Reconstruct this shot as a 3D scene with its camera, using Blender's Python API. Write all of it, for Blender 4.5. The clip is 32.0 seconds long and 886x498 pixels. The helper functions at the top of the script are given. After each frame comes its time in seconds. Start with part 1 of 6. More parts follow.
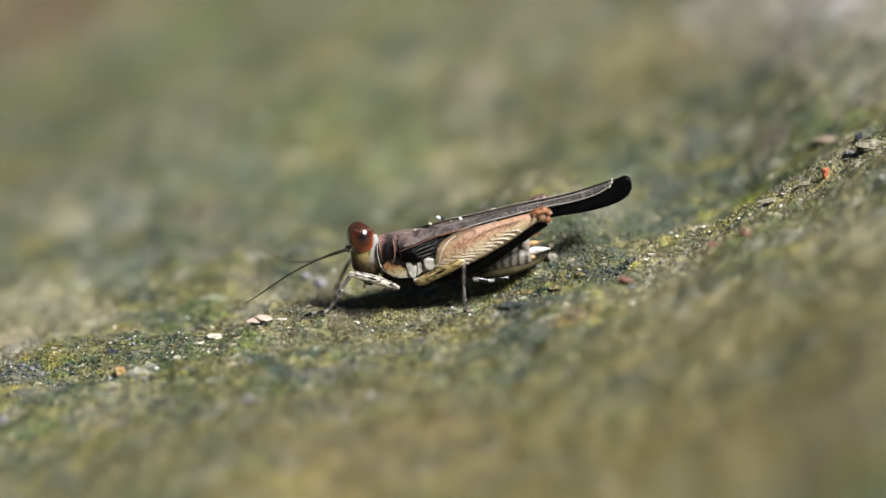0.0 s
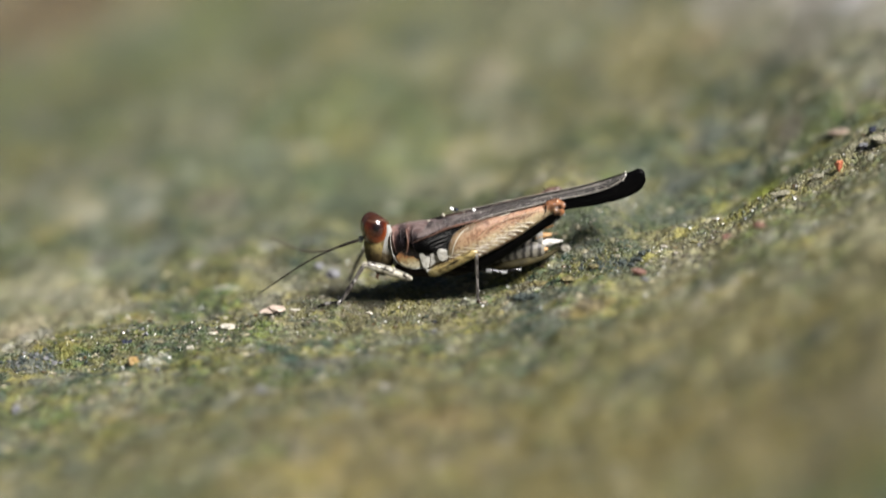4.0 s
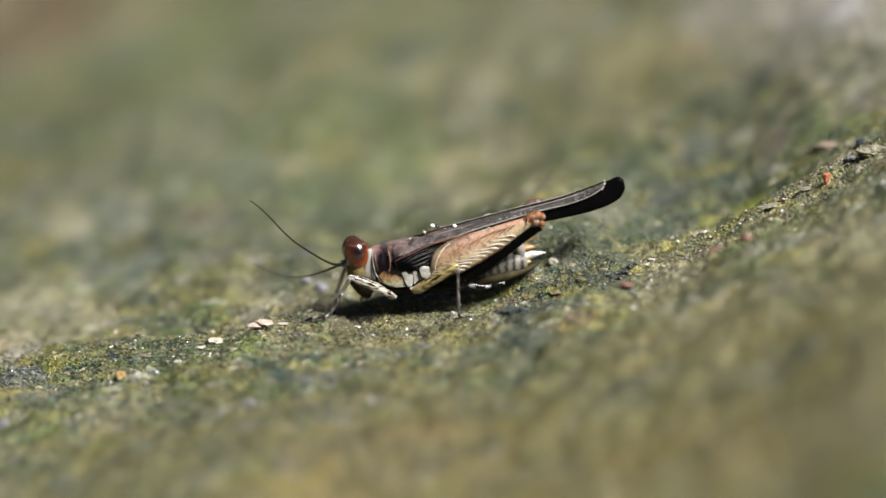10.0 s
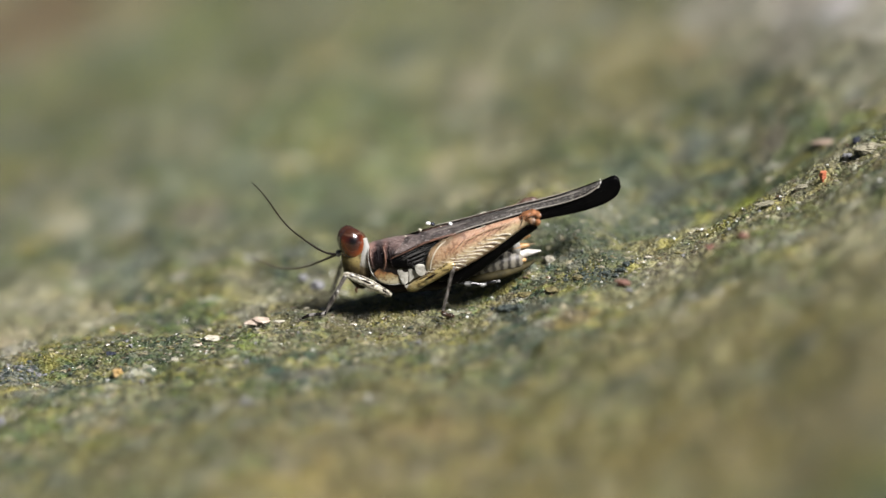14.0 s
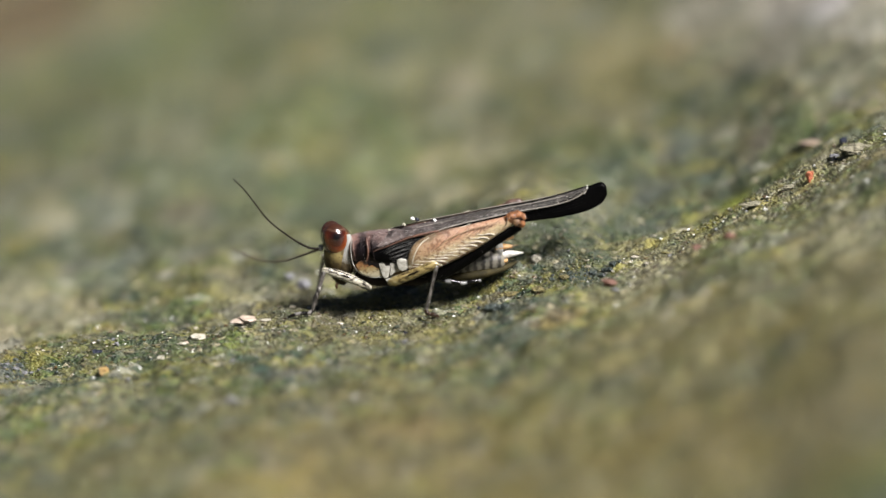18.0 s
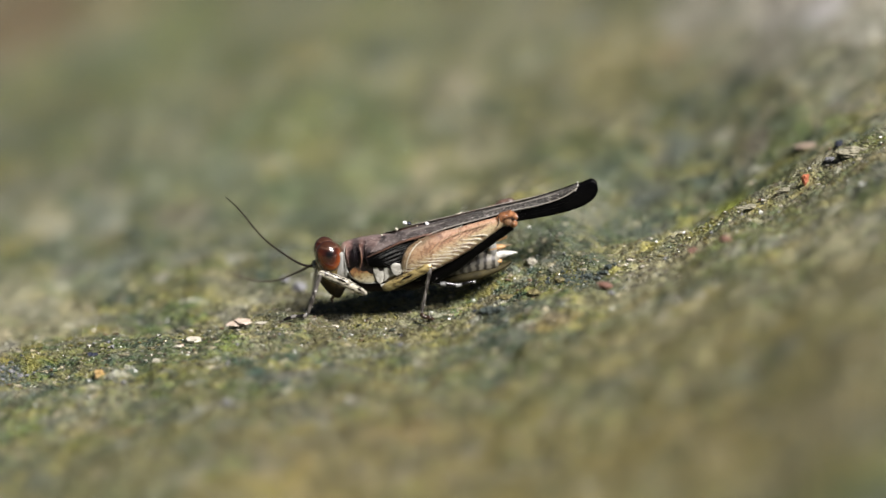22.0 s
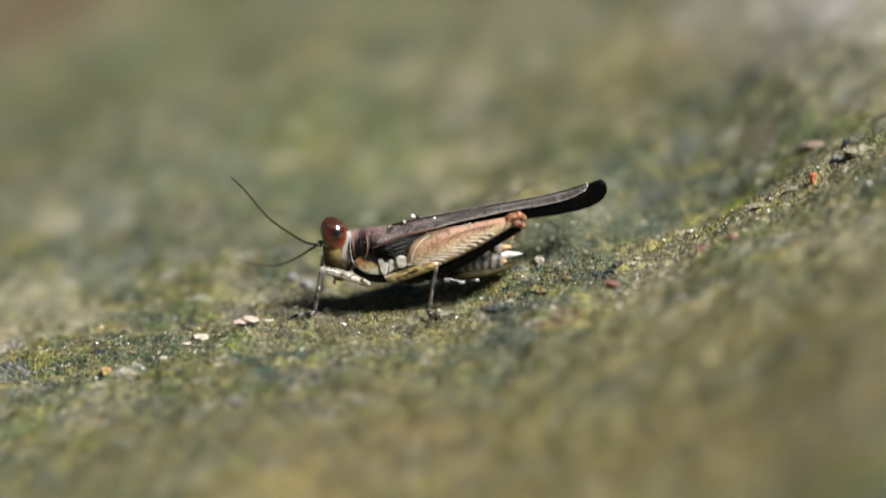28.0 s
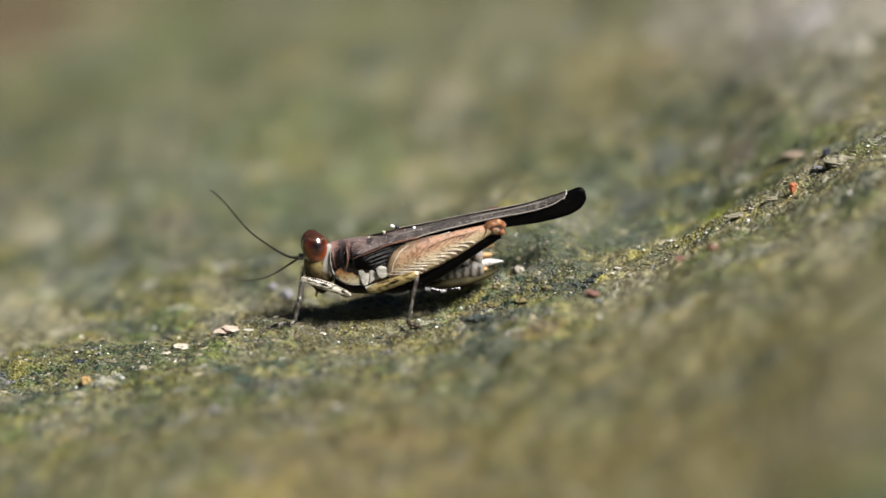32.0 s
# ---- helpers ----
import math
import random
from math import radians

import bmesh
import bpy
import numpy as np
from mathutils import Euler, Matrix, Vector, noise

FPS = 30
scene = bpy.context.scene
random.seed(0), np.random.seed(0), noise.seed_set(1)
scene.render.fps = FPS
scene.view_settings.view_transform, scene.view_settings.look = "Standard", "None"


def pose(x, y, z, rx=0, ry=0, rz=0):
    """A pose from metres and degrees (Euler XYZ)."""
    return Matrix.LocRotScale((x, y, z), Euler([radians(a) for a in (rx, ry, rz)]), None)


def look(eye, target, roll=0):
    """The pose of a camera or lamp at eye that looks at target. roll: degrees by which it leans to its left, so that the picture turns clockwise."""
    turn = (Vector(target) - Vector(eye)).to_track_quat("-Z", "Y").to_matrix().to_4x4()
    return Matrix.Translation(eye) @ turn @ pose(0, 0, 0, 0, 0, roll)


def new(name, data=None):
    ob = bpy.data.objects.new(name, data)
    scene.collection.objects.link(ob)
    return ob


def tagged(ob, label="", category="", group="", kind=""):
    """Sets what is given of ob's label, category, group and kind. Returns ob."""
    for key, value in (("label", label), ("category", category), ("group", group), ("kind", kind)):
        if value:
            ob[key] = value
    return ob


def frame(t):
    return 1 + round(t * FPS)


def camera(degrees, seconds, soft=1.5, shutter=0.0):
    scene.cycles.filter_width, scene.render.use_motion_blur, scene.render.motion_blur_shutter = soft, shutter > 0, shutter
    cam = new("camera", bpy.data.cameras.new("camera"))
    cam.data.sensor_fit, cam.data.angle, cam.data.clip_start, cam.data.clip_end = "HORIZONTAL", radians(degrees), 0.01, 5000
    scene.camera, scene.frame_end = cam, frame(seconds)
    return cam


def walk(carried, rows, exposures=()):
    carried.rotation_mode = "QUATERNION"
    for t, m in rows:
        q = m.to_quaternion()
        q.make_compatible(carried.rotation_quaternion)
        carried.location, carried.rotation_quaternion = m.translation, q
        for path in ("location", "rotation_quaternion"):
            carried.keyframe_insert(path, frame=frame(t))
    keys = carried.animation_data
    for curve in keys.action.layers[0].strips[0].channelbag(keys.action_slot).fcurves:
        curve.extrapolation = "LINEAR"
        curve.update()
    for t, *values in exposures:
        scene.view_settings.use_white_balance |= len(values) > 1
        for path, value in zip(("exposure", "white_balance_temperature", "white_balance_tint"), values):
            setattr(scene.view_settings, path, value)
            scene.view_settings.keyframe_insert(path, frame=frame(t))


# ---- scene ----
SIN, COS = math.sin(radians(14)), math.cos(radians(14))
MM = 0.001
EYE = (0.0, -400 * COS * MM, 400 * SIN * MM)


def aim(pitch, yaw, roll):
    """A pose of the camera on its stand: small turns round its resting view, 14 degrees down."""
    return pose(*EYE, 76 + pitch, 0, yaw) @ pose(0, 0, 0, 0, 0, roll)


# long macro lens, wide open, 40 cm from the insect
cam = camera(9.53, 32.0, soft=1.5, shutter=0.5)
cam.data.dof.use_dof = True
cam.data.dof.focus_distance = 0.4006
cam.data.dof.aperture_fstop = cam.data.lens / 19.3
cam.data.dof.aperture_blades = 0
walk(cam, [(t, aim(a, b, c)) for t, a, b, c in [
    (0, 0.0387, -0.0304, -0.168), (0.5, -0.0021, 0.0272, -0.126), (1, -0.042, 0.0543, 0.018), (1.5, -0.143, 0.0919, -0.014), (2, -0.0805, 0.107, 0.136),
    (2.5, -0.191, 0.1604, 0.056), (3, -0.0935, 0.1582, -0.002), (3.5, 0.0081, 0.1555, -0.008), (3.93, -0.0568, 0.1191, 0.01), (3.97, -0.0268, 0.1191, 0.01),
    (4, -0.0568, 0.1191, 0.01), (4.03, -0.0868, 0.1191, 0.01), (4.07, -0.0568, 0.1191, 0.01), (4.5, -0.0321, 0.081, -0.077), (6.5, -0.1028, 0.0273, 0.005),
    (7, -0.1415, 0.0317, 0.174), (7.5, -0.1247, 0.0117, -0.059), (8, -0.2437, -0.0095, -0.03), (8.5, -0.2613, 0.0601, 0.019), (9, 0, 0, 0),
    (9.5, 0.0185, -0.0186, 0.001), (10, 0.0895, -0.0191, -0.081), (10.5, 0.1214, -0.0788, -0.023), (10.93, -0.0747, -0.0414, -0.019), (10.97, -0.0447, -0.0414, -0.019),
    (11, -0.0747, -0.0414, -0.019), (11.03, -0.1047, -0.0414, -0.019), (11.07, -0.0747, -0.0414, -0.019), (11.5, 0.0616, -0.0153, -0.098), (12, 0.1051, -0.037, 0.06),
    (12.5, -0.0241, -0.0021, 0.09), (13, 0.0093, 0.0187, 0.001), (13.5, 0.0606, -0.0498, -0.085), (15.5, 0.0683, -0.1099, -0.009), (16, 0.0768, -0.179, -0.038),
    (16.5, -0.0743, -0.1131, 0.123), (17, 0.0332, -0.1068, 0.063), (17.5, 0.108, -0.1147, 0.065), (18, 0.0556, -0.2068, 0.156), (18.5, 0.0786, -0.1445, 0.084),
    (19, 0.1409, -0.154, 0.135), (19.5, 0.0106, -0.1612, 0.29), (20, 0.0056, -0.2457, 0.225), (20.5, 0.1032, -0.2087, 0.298), (21, 0.1982, -0.2078, 0.293),
    (21.5, 0.1135, -0.2511, 0.293), (22, 0.0874, -0.2557, 0.192), (22.5, -0.0254, -0.1581, 0.221), (23, 0.0447, -0.1892, 0.266), (23.5, 0.1119, -0.1965, 0.289),
    (24, 0.052, -0.2093, 0.215), (24.5, 0.1465, -0.2357, 0.199), (26.5, 0.074, -0.2279, 0.289), (27, 0.1022, -0.252, 0.26), (27.5, 0.0551, -0.256, 0.289),
    (27.93, 0.0647, -0.1721, 0.288), (27.97, 0.0947, -0.1721, 0.288), (28, 0.0647, -0.1721, 0.288), (28.03, 0.0347, -0.1721, 0.288), (28.07, 0.0647, -0.1721, 0.288),
    (28.5, 0.1381, -0.2273, 0.267), (29, 0.2052, -0.2931, 0.32), (29.5, 0.1621, -0.2838, 0.293), (30, 0.237, -0.3206, 0.356), (30.5, 0.0788, -0.2818, 0.424),
    (31, 0.076, -0.2455, 0.347), (31.5, 0.1177, -0.3099, 0.404), (32, 0.1707, -0.3951, 0.381),]],
     exposures=[(0, 0.97, 6500, 10), (9, 0.96, 6500, 10), (18, 0.93, 6560, 10), (32, 0.91, 6680, 11)])

# ---- light ----
SUN_DIR = Vector((0.47, -0.49, 0.75)).normalized()
world = bpy.data.worlds.new("sky")
scene.world = world
world.use_nodes = True
wn = world.node_tree.nodes
sky = wn.new("ShaderNodeTexSky")
sky.sky_type = "NISHITA"
sky.sun_disc = False
sky.sun_elevation = math.asin(SUN_DIR.z)
sky.sun_rotation = math.atan2(SUN_DIR.x, SUN_DIR.y)
world.node_tree.links.new(sky.outputs[0], wn["Background"].inputs[0])
wn["Background"].inputs[1].default_value = 0.009
sun = new("sun", bpy.data.lights.new("sun", "SUN"))
sun.data.energy = 5.0
sun.data.angle = radians(20)  # sun through thin haze
sun.data.color = (1.0, 0.968, 0.955)
sun.matrix_world = look(SUN_DIR * 2, (0, 0, 0))


# ---- materials ----
class Nodes:
    """A material under construction."""

    def __init__(self, name):
        self.mat = bpy.data.materials.new(name)
        self.mat.use_nodes = True
        self.tree = self.mat.node_tree
        self.bsdf = self.tree.nodes["Principled BSDF"]
        self.coord = self.tree.nodes.new("ShaderNodeTexCoord").outputs["Object"]

    def link(self, a, b):
        self.tree.links.new(a, b)

    def put(self, socket, value):
        if isinstance(value, bpy.types.NodeSocket):
            self.link(value, socket)
        else:
            socket.default_value = value

    def noise(self, size, detail=4, rough=0.55, coord=None):
        """Noise with blots about size mm across; its value."""
        n = self.tree.nodes.new("ShaderNodeTexNoise")
        n.inputs["Scale"].default_value = 1000.0 / size
        n.inputs["Detail"].default_value = detail
        n.inputs["Roughness"].default_value = rough
        self.link(coord or self.coord, n.inputs["Vector"])
        return n.outputs["Fac"]

    def cells(self, size, feature="F1", out="Color", coord=None):
        n = self.tree.nodes.new("ShaderNodeTexVoronoi")
        n.feature = feature
        n.inputs["Scale"].default_value = 1000.0 / size
        self.link(coord or self.coord, n.inputs["Vector"])
        return n.outputs[out]

    def ramp(self, fac, stops, ease="LINEAR"):
        n = self.tree.nodes.new("ShaderNodeValToRGB")
        n.color_ramp.interpolation = ease
        el = n.color_ramp.elements
        while len(el) < len(stops):
            el.new(0.5)
        for e, (p, c) in zip(el, stops):
            e.position = p
            e.color = (*c, 1) if not isinstance(c, (int, float)) else (c, c, c, 1)
        self.link(fac, n.inputs[0])
        return n.outputs[0]

    def mix(self, fac, a, b, blend="MIX"):
        n = self.tree.nodes.new("ShaderNodeMix")
        n.data_type = "RGBA"
        n.blend_type = blend
        self.put(n.inputs[0], fac)
        for s, v in ((n.inputs[6], a), (n.inputs[7], b)):
            self.put(s, v if isinstance(v, bpy.types.NodeSocket) else (*v, 1))
        return n.outputs[2]

    def math(self, op, a, b=0.0):
        n = self.tree.nodes.new("ShaderNodeMath")
        n.operation = op
        self.put(n.inputs[0], a)
        self.put(n.inputs[1], b)
        return n.outputs[0]

    def axis(self, k, lo, hi):
        """The object's own coordinate k, from lo to hi mm, as 0 to 1."""
        n = self.tree.nodes.new("ShaderNodeSeparateXYZ")
        self.link(self.coord, n.inputs[0])
        r = self.tree.nodes.new("ShaderNodeMapRange")
        self.link(n.outputs[k], r.inputs[0])
        r.inputs[1].default_value, r.inputs[2].default_value = lo * MM, hi * MM
        return r.outputs[0]

    def stretch(self, x, y, z):
        n = self.tree.nodes.new("ShaderNodeMapping")
        n.inputs["Scale"].default_value = (x, y, z)
        self.link(self.coord, n.inputs[0])
        return n.outputs[0]

    def attr(self, name):
        n = self.tree.nodes.new("ShaderNodeAttribute")
        n.attribute_name = name
        return n.outputs["Color"]

    def island(self):
        return self.tree.nodes.new("ShaderNodeNewGeometry").outputs["Random Per Island"]

    def done(self, color, rough=0.6, bump=None, height=0.05, **more):
        self.put(self.bsdf.inputs["Base Color"], color if isinstance(color, bpy.types.NodeSocket) else (*color, 1))
        self.put(self.bsdf.inputs["Roughness"], rough)
        for key, value in more.items():
            self.put(self.bsdf.inputs[key.replace("_", " ")], value)
        if bump is not None:
            b = self.tree.nodes.new("ShaderNodeBump")
            b.inputs["Strength"].default_value = 1.0
            b.inputs["Distance"].default_value = height * MM
            self.link(bump, b.inputs["Height"])
            self.link(b.outputs[0], self.bsdf.inputs["Normal"])
        return self.mat


def plain(name, dark, light, size, rough=0.5, height=0.02, **more):
    """Mottled between two colours at two scales, with fine relief."""
    n = Nodes(name)
    a = n.noise(size)
    b = n.noise(size * 0.2, 3)
    f = n.math("ADD", n.math("MULTIPLY", a, 0.65), n.math("MULTIPLY", b, 0.35))
    return n.done(n.ramp(f, [(0.34, dark), (0.66, light)]), rough, b, height, **more)


def crust_material():
    """Algae and moss crust on stone: olive and teal granules, grey mineral, pale flecks."""
    n = Nodes("algae_crust")
    flat = n.stretch(0.58, 1.0, 1.0)
    big, mid, small = n.noise(16, 3), n.noise(4.5, 4, 0.6, flat), n.noise(1.4, 3, 0.6, flat)
    fine = n.noise(0.5, 5, 0.66, flat)
    grain = n.tree.nodes.new("ShaderNodeSeparateColor")
    n.link(n.cells(0.30, coord=flat), grain.inputs[0])
    clump = n.tree.nodes.new("ShaderNodeSeparateColor")
    n.link(n.cells(0.9, coord=flat), clump.inputs[0])
    olive = n.ramp(fine, [(0.37, (0.040, 0.042, 0.010)), (0.63, (0.285, 0.278, 0.078))])
    teal = n.ramp(fine, [(0.37, (0.010, 0.022, 0.018)), (0.63, (0.100, 0.158, 0.112))])
    stone = n.ramp(fine, [(0.37, (0.075, 0.070, 0.055)), (0.64, (0.37, 0.35, 0.27))])
    pick = n.math("ADD", n.math("MULTIPLY", grain.outputs[0], 0.14), n.math("ADD", n.math("MULTIPLY", mid, 0.46), n.math("MULTIPLY", small, 0.40)))
    base = n.mix(n.ramp(pick, [(0.455, 0), (0.525, 1)]), teal, olive)
    # larger growths: green algae film, yellow moss, dark damp hollows
    drift, growth = n.noise(26, 2), n.noise(7.0, 3, 0.6, n.stretch(0.8, 0.7, 1.0))
    base = n.mix(n.ramp(n.math("ADD", n.math("MULTIPLY", drift, 0.4), n.math("MULTIPLY", growth, 0.6)), [(0.50, 0.0), (0.58, 0.65)]), base, n.ramp(fine, [(0.37, (0.035, 0.058, 0.010)), (0.63, (0.20, 0.265, 0.065))]))
    base = n.mix(n.ramp(n.noise(4.6, 3, 0.6, n.stretch(0.8, 0.7, 1.0)), [(0.54, 0.0), (0.63, 0.75)]), base, n.ramp(fine, [(0.37, (0.085, 0.064, 0.012)), (0.63, (0.31, 0.27, 0.088))]))
    base = n.mix(n.ramp(n.noise(5.2, 3, 0.6, n.stretch(0.8, 0.7, 1.0)), [(0.38, 0.85), (0.47, 0.0)]), base, n.ramp(fine, [(0.37, (0.012, 0.022, 0.016)), (0.63, (0.065, 0.098, 0.072))]))
    base = n.mix(n.ramp(n.noise(3.7, 2, 0.5, n.stretch(0.8, 0.7, 1.0)), [(0.63, 0.0), (0.70, 0.5)]), base, n.ramp(fine, [(0.37, (0.14, 0.13, 0.10)), (0.63, (0.44, 0.41, 0.33))]))
    mineral = n.math("ADD", n.math("MULTIPLY", clump.outputs[1], 0.30), n.math("ADD", n.math("MULTIPLY", big, 0.35), n.math("MULTIPLY", n.noise(2.8, 3), 0.35)))
    base = n.mix(n.ramp(mineral, [(0.54, 0.0), (0.64, 0.75)]), base, stone)
    # clumps of their own colour: blue green, olive, yellow, rust and slate
    hues = [(0.0, (0.028, 0.066, 0.058)), (0.25, (0.055, 0.090, 0.030)), (0.45, (0.23, 0.22, 0.055)), (0.62, (0.31, 0.275, 0.085)), (0.76, (0.13, 0.20, 0.05)), (0.86, (0.21, 0.15, 0.065)), (0.89, (0.15, 0.165, 0.18)), (0.95, (0.36, 0.36, 0.33))]
    for size, share in ((0.85, 0.58), (2.1, 0.55)):
        one = n.tree.nodes.new("ShaderNodeSeparateColor")
        n.link(n.cells(size, "F1", "Color", n.stretch(0.62, 0.9, 0.9)), one.inputs[0])
        hue = n.mix(n.ramp(fine, [(0.34, 0.75), (0.58, 0.0)]), n.ramp(one.outputs[0], hues, "CONSTANT"), (0.015, 0.018, 0.012))
        base = n.mix(n.math("MULTIPLY", n.ramp(one.outputs[1], [(0.25, 0.15), (0.8, 1.0)]), share), base, hue)
    # broad patches: pale dry crust and dark green damp crust
    broad = n.noise(12, 3, 0.6, n.stretch(1.0, 0.62, 1.0))
    base = n.mix(n.ramp(broad, [(0.52, 0.0), (0.66, 0.55)]), base, n.ramp(fine, [(0.37, (0.17, 0.165, 0.11)), (0.63, (0.42, 0.40, 0.29))]))
    base = n.mix(n.ramp(broad, [(0.34, 0.6), (0.46, 0.0)]), base, n.ramp(fine, [(0.37, (0.022, 0.036, 0.016)), (0.63, (0.10, 0.135, 0.065))]))
    flecks = n.math("GREATER_THAN", grain.outputs[2], 0.982)
    base = n.mix(n.math("MULTIPLY", flecks, 0.75), base, (0.52, 0.47, 0.36))
    big_flecks = n.math("GREATER_THAN", clump.outputs[2], 0.978)
    base = n.mix(n.math("MULTIPLY", big_flecks, 0.6), base, (0.42, 0.43, 0.40))
    pits = n.math("GREATER_THAN", grain.outputs[1], 0.82)
    base = n.mix(n.math("MULTIPLY", pits, 0.6), base, (0.016, 0.020, 0.016))
    tint = n.attr("tint")
    amount = n.tree.nodes.new("ShaderNodeSeparateColor")
    n.link(n.attr("amount"), amount.inputs[0])
    base = n.mix(amount.outputs[0], base, n.mix(n.ramp(pick, [(0.40, 0.55), (0.55, 0.0)]), tint, (0.03, 0.035, 0.02)))
    base = n.mix(1.0, base, (0.93, 0.90, 0.805), "MULTIPLY")
    relief = n.math("ADD", n.math("MULTIPLY", fine, 0.6), n.math("MULTIPLY", n.cells(0.15, "F1", "Distance", flat), -0.8))
    return n.done(base, n.ramp(grain.outputs[0], [(0.1, 0.24), (0.45, 0.55)]), relief, 0.28)


def grain_material(name, rough):
    n = Nodes(name)
    c = n.ramp(n.island(), [(0.0, (0.03, 0.035, 0.03)), (0.2, (0.06, 0.07, 0.05)), (0.38, (0.11, 0.06, 0.03)), (0.45, (0.15, 0.13, 0.04)), (0.7, (0.20, 0.18, 0.10)),
                            (0.93, (0.24, 0.22, 0.17)), (0.99, (0.50, 0.46, 0.38))])
    f = n.noise(0.12, 3)
    return n.done(n.mix(n.ramp(f, [(0.35, 0.5), (0.6, 0.0)]), c, (0.04, 0.04, 0.03)), rough, f, 0.03)


def eye_material():
    """Compound eye: red brown, darker towards the crown, with a dark spot in its pigment, under a clear gloss."""
    n = Nodes("compound_eye")
    up = n.axis(2, -1.4, 1.5)
    f = n.noise(0.45, 4)
    up = n.math("ADD", up, n.math("MULTIPLY", n.math("SUBTRACT", f, 0.5), 0.16))
    c = n.ramp(up, [(0.02, (0.16, 0.075, 0.022)), (0.2, (0.15, 0.032, 0.007)), (0.45, (0.085, 0.012, 0.003)), (0.66, (0.040, 0.007, 0.003)),
                    (0.73, (0.030, 0.006, 0.003)), (0.77, (0.11, 0.062, 0.042)), (0.82, (0.055, 0.024, 0.014)), (0.95, (0.038, 0.013, 0.008))])
    c = n.mix(n.ramp(n.axis(0, -1.0, 0.3), [(0.0, 0.75), (1.0, 0.0)]), c, (0.022, 0.007, 0.004))
    # pigment: black at the heart, dark brown round it, glowing orange red towards the lower rim
    sep = n.tree.nodes.new("ShaderNodeSeparateXYZ")
    n.link(n.coord, sep.inputs[0])
    dx = n.math("MULTIPLY", n.math("SUBTRACT", sep.outputs[0], 0.10 * MM), 1000 / 0.98)
    dz = n.math("MULTIPLY", n.math("SUBTRACT", sep.outputs[2], 0.42 * MM), 1000 / 1.35)
    r = n.math("SQRT", n.math("ADD", n.math("MULTIPLY", dx, dx), n.math("MULTIPLY", dz, dz)))
    r = n.math("ADD", r, n.math("MULTIPLY", n.math("SUBTRACT", f, 0.5), 0.10))
    glow = n.ramp(r, [(0.22, (0.002, 0.001, 0.001)), (0.30, (0.016, 0.003, 0.002)), (0.50, (0.034, 0.006, 0.002)), (0.72, (0.120, 0.022, 0.005)), (0.92, (0.215, 0.055, 0.011)), (1.0, (0.10, 0.035, 0.012))])
    c = n.mix(n.ramp(up, [(0.66, 1.0), (0.76, 0.15)]), c, n.mix(n.ramp(n.axis(0, -1.0, 0.1), [(0.0, 0.8), (1.0, 0.0)]), glow, (0.030, 0.010, 0.005)))
    facets = n.cells(0.045, "F1", "Distance")
    return n.done(c, 0.2, facets, 0.003, Coat_Weight=1.0, Coat_Roughness=0.10)


def face_material():
    n = Nodes("face_cuticle")
    up = n.axis(2, -1.8, 2.6)
    f = n.noise(0.7, 4)
    # falls to near black at the chin, which paints the shade there
    c = n.ramp(up, [(0.0, (0.006, 0.004, 0.002)), (0.30, (0.016, 0.011, 0.004)), (0.42, (0.05, 0.034, 0.013)), (0.6, (0.21, 0.165, 0.065)), (0.75, (0.11, 0.07, 0.035)), (1.0, (0.07, 0.035, 0.02))])
    c = n.mix(n.ramp(f, [(0.40, 0.85), (0.56, 0.0)]), c, (0.028, 0.020, 0.010))
    c = n.mix(n.ramp(n.noise(0.22, 3), [(0.36, 0.6), (0.46, 0.0)]), c, (0.05, 0.036, 0.02))
    return n.done(c, 0.5, n.noise(0.12, 3), 0.02, Specular_IOR_Level=0.15)


def cheek_material():
    """Cheek: grey white under the eye, olive brown towards the mouth, with shade painted into the lower part."""
    n = Nodes("cheek")
    f = n.noise(0.4, 4)
    up = n.math("ADD", n.axis(2, -1.4, 1.2), n.math("MULTIPLY", n.math("SUBTRACT", f, 0.5), 0.6))
    c = n.ramp(up, [(0.36, (0.012, 0.008, 0.004)), (0.58, (0.06, 0.044, 0.022)), (0.80, (0.23, 0.22, 0.19)), (1.0, (0.31, 0.305, 0.285))])
    return n.done(c, 0.5, n.noise(0.12, 3), 0.04, Specular_IOR_Level=0.2)


def thorax_material():
    """Pink brown above, a black band along the side, tan below."""
    n = Nodes("thorax_cuticle")
    f = n.noise(0.6, 5)
    up = n.math("ADD", n.axis(2, 2.5, 6.3), n.math("MULTIPLY", n.math("SUBTRACT", f, 0.5), 0.45))
    c = n.ramp(up, [(0.10, (0.33, 0.27, 0.16)), (0.26, (0.16, 0.10, 0.05)), (0.36, (0.012, 0.010, 0.010)), (0.60, (0.016, 0.011, 0.011)),
                    (0.70, (0.15, 0.075, 0.06)), (0.95, (0.19, 0.12, 0.10))])
    return n.done(c, 0.35, n.noise(0.16, 3), 0.03, Specular_IOR_Level=0.2)


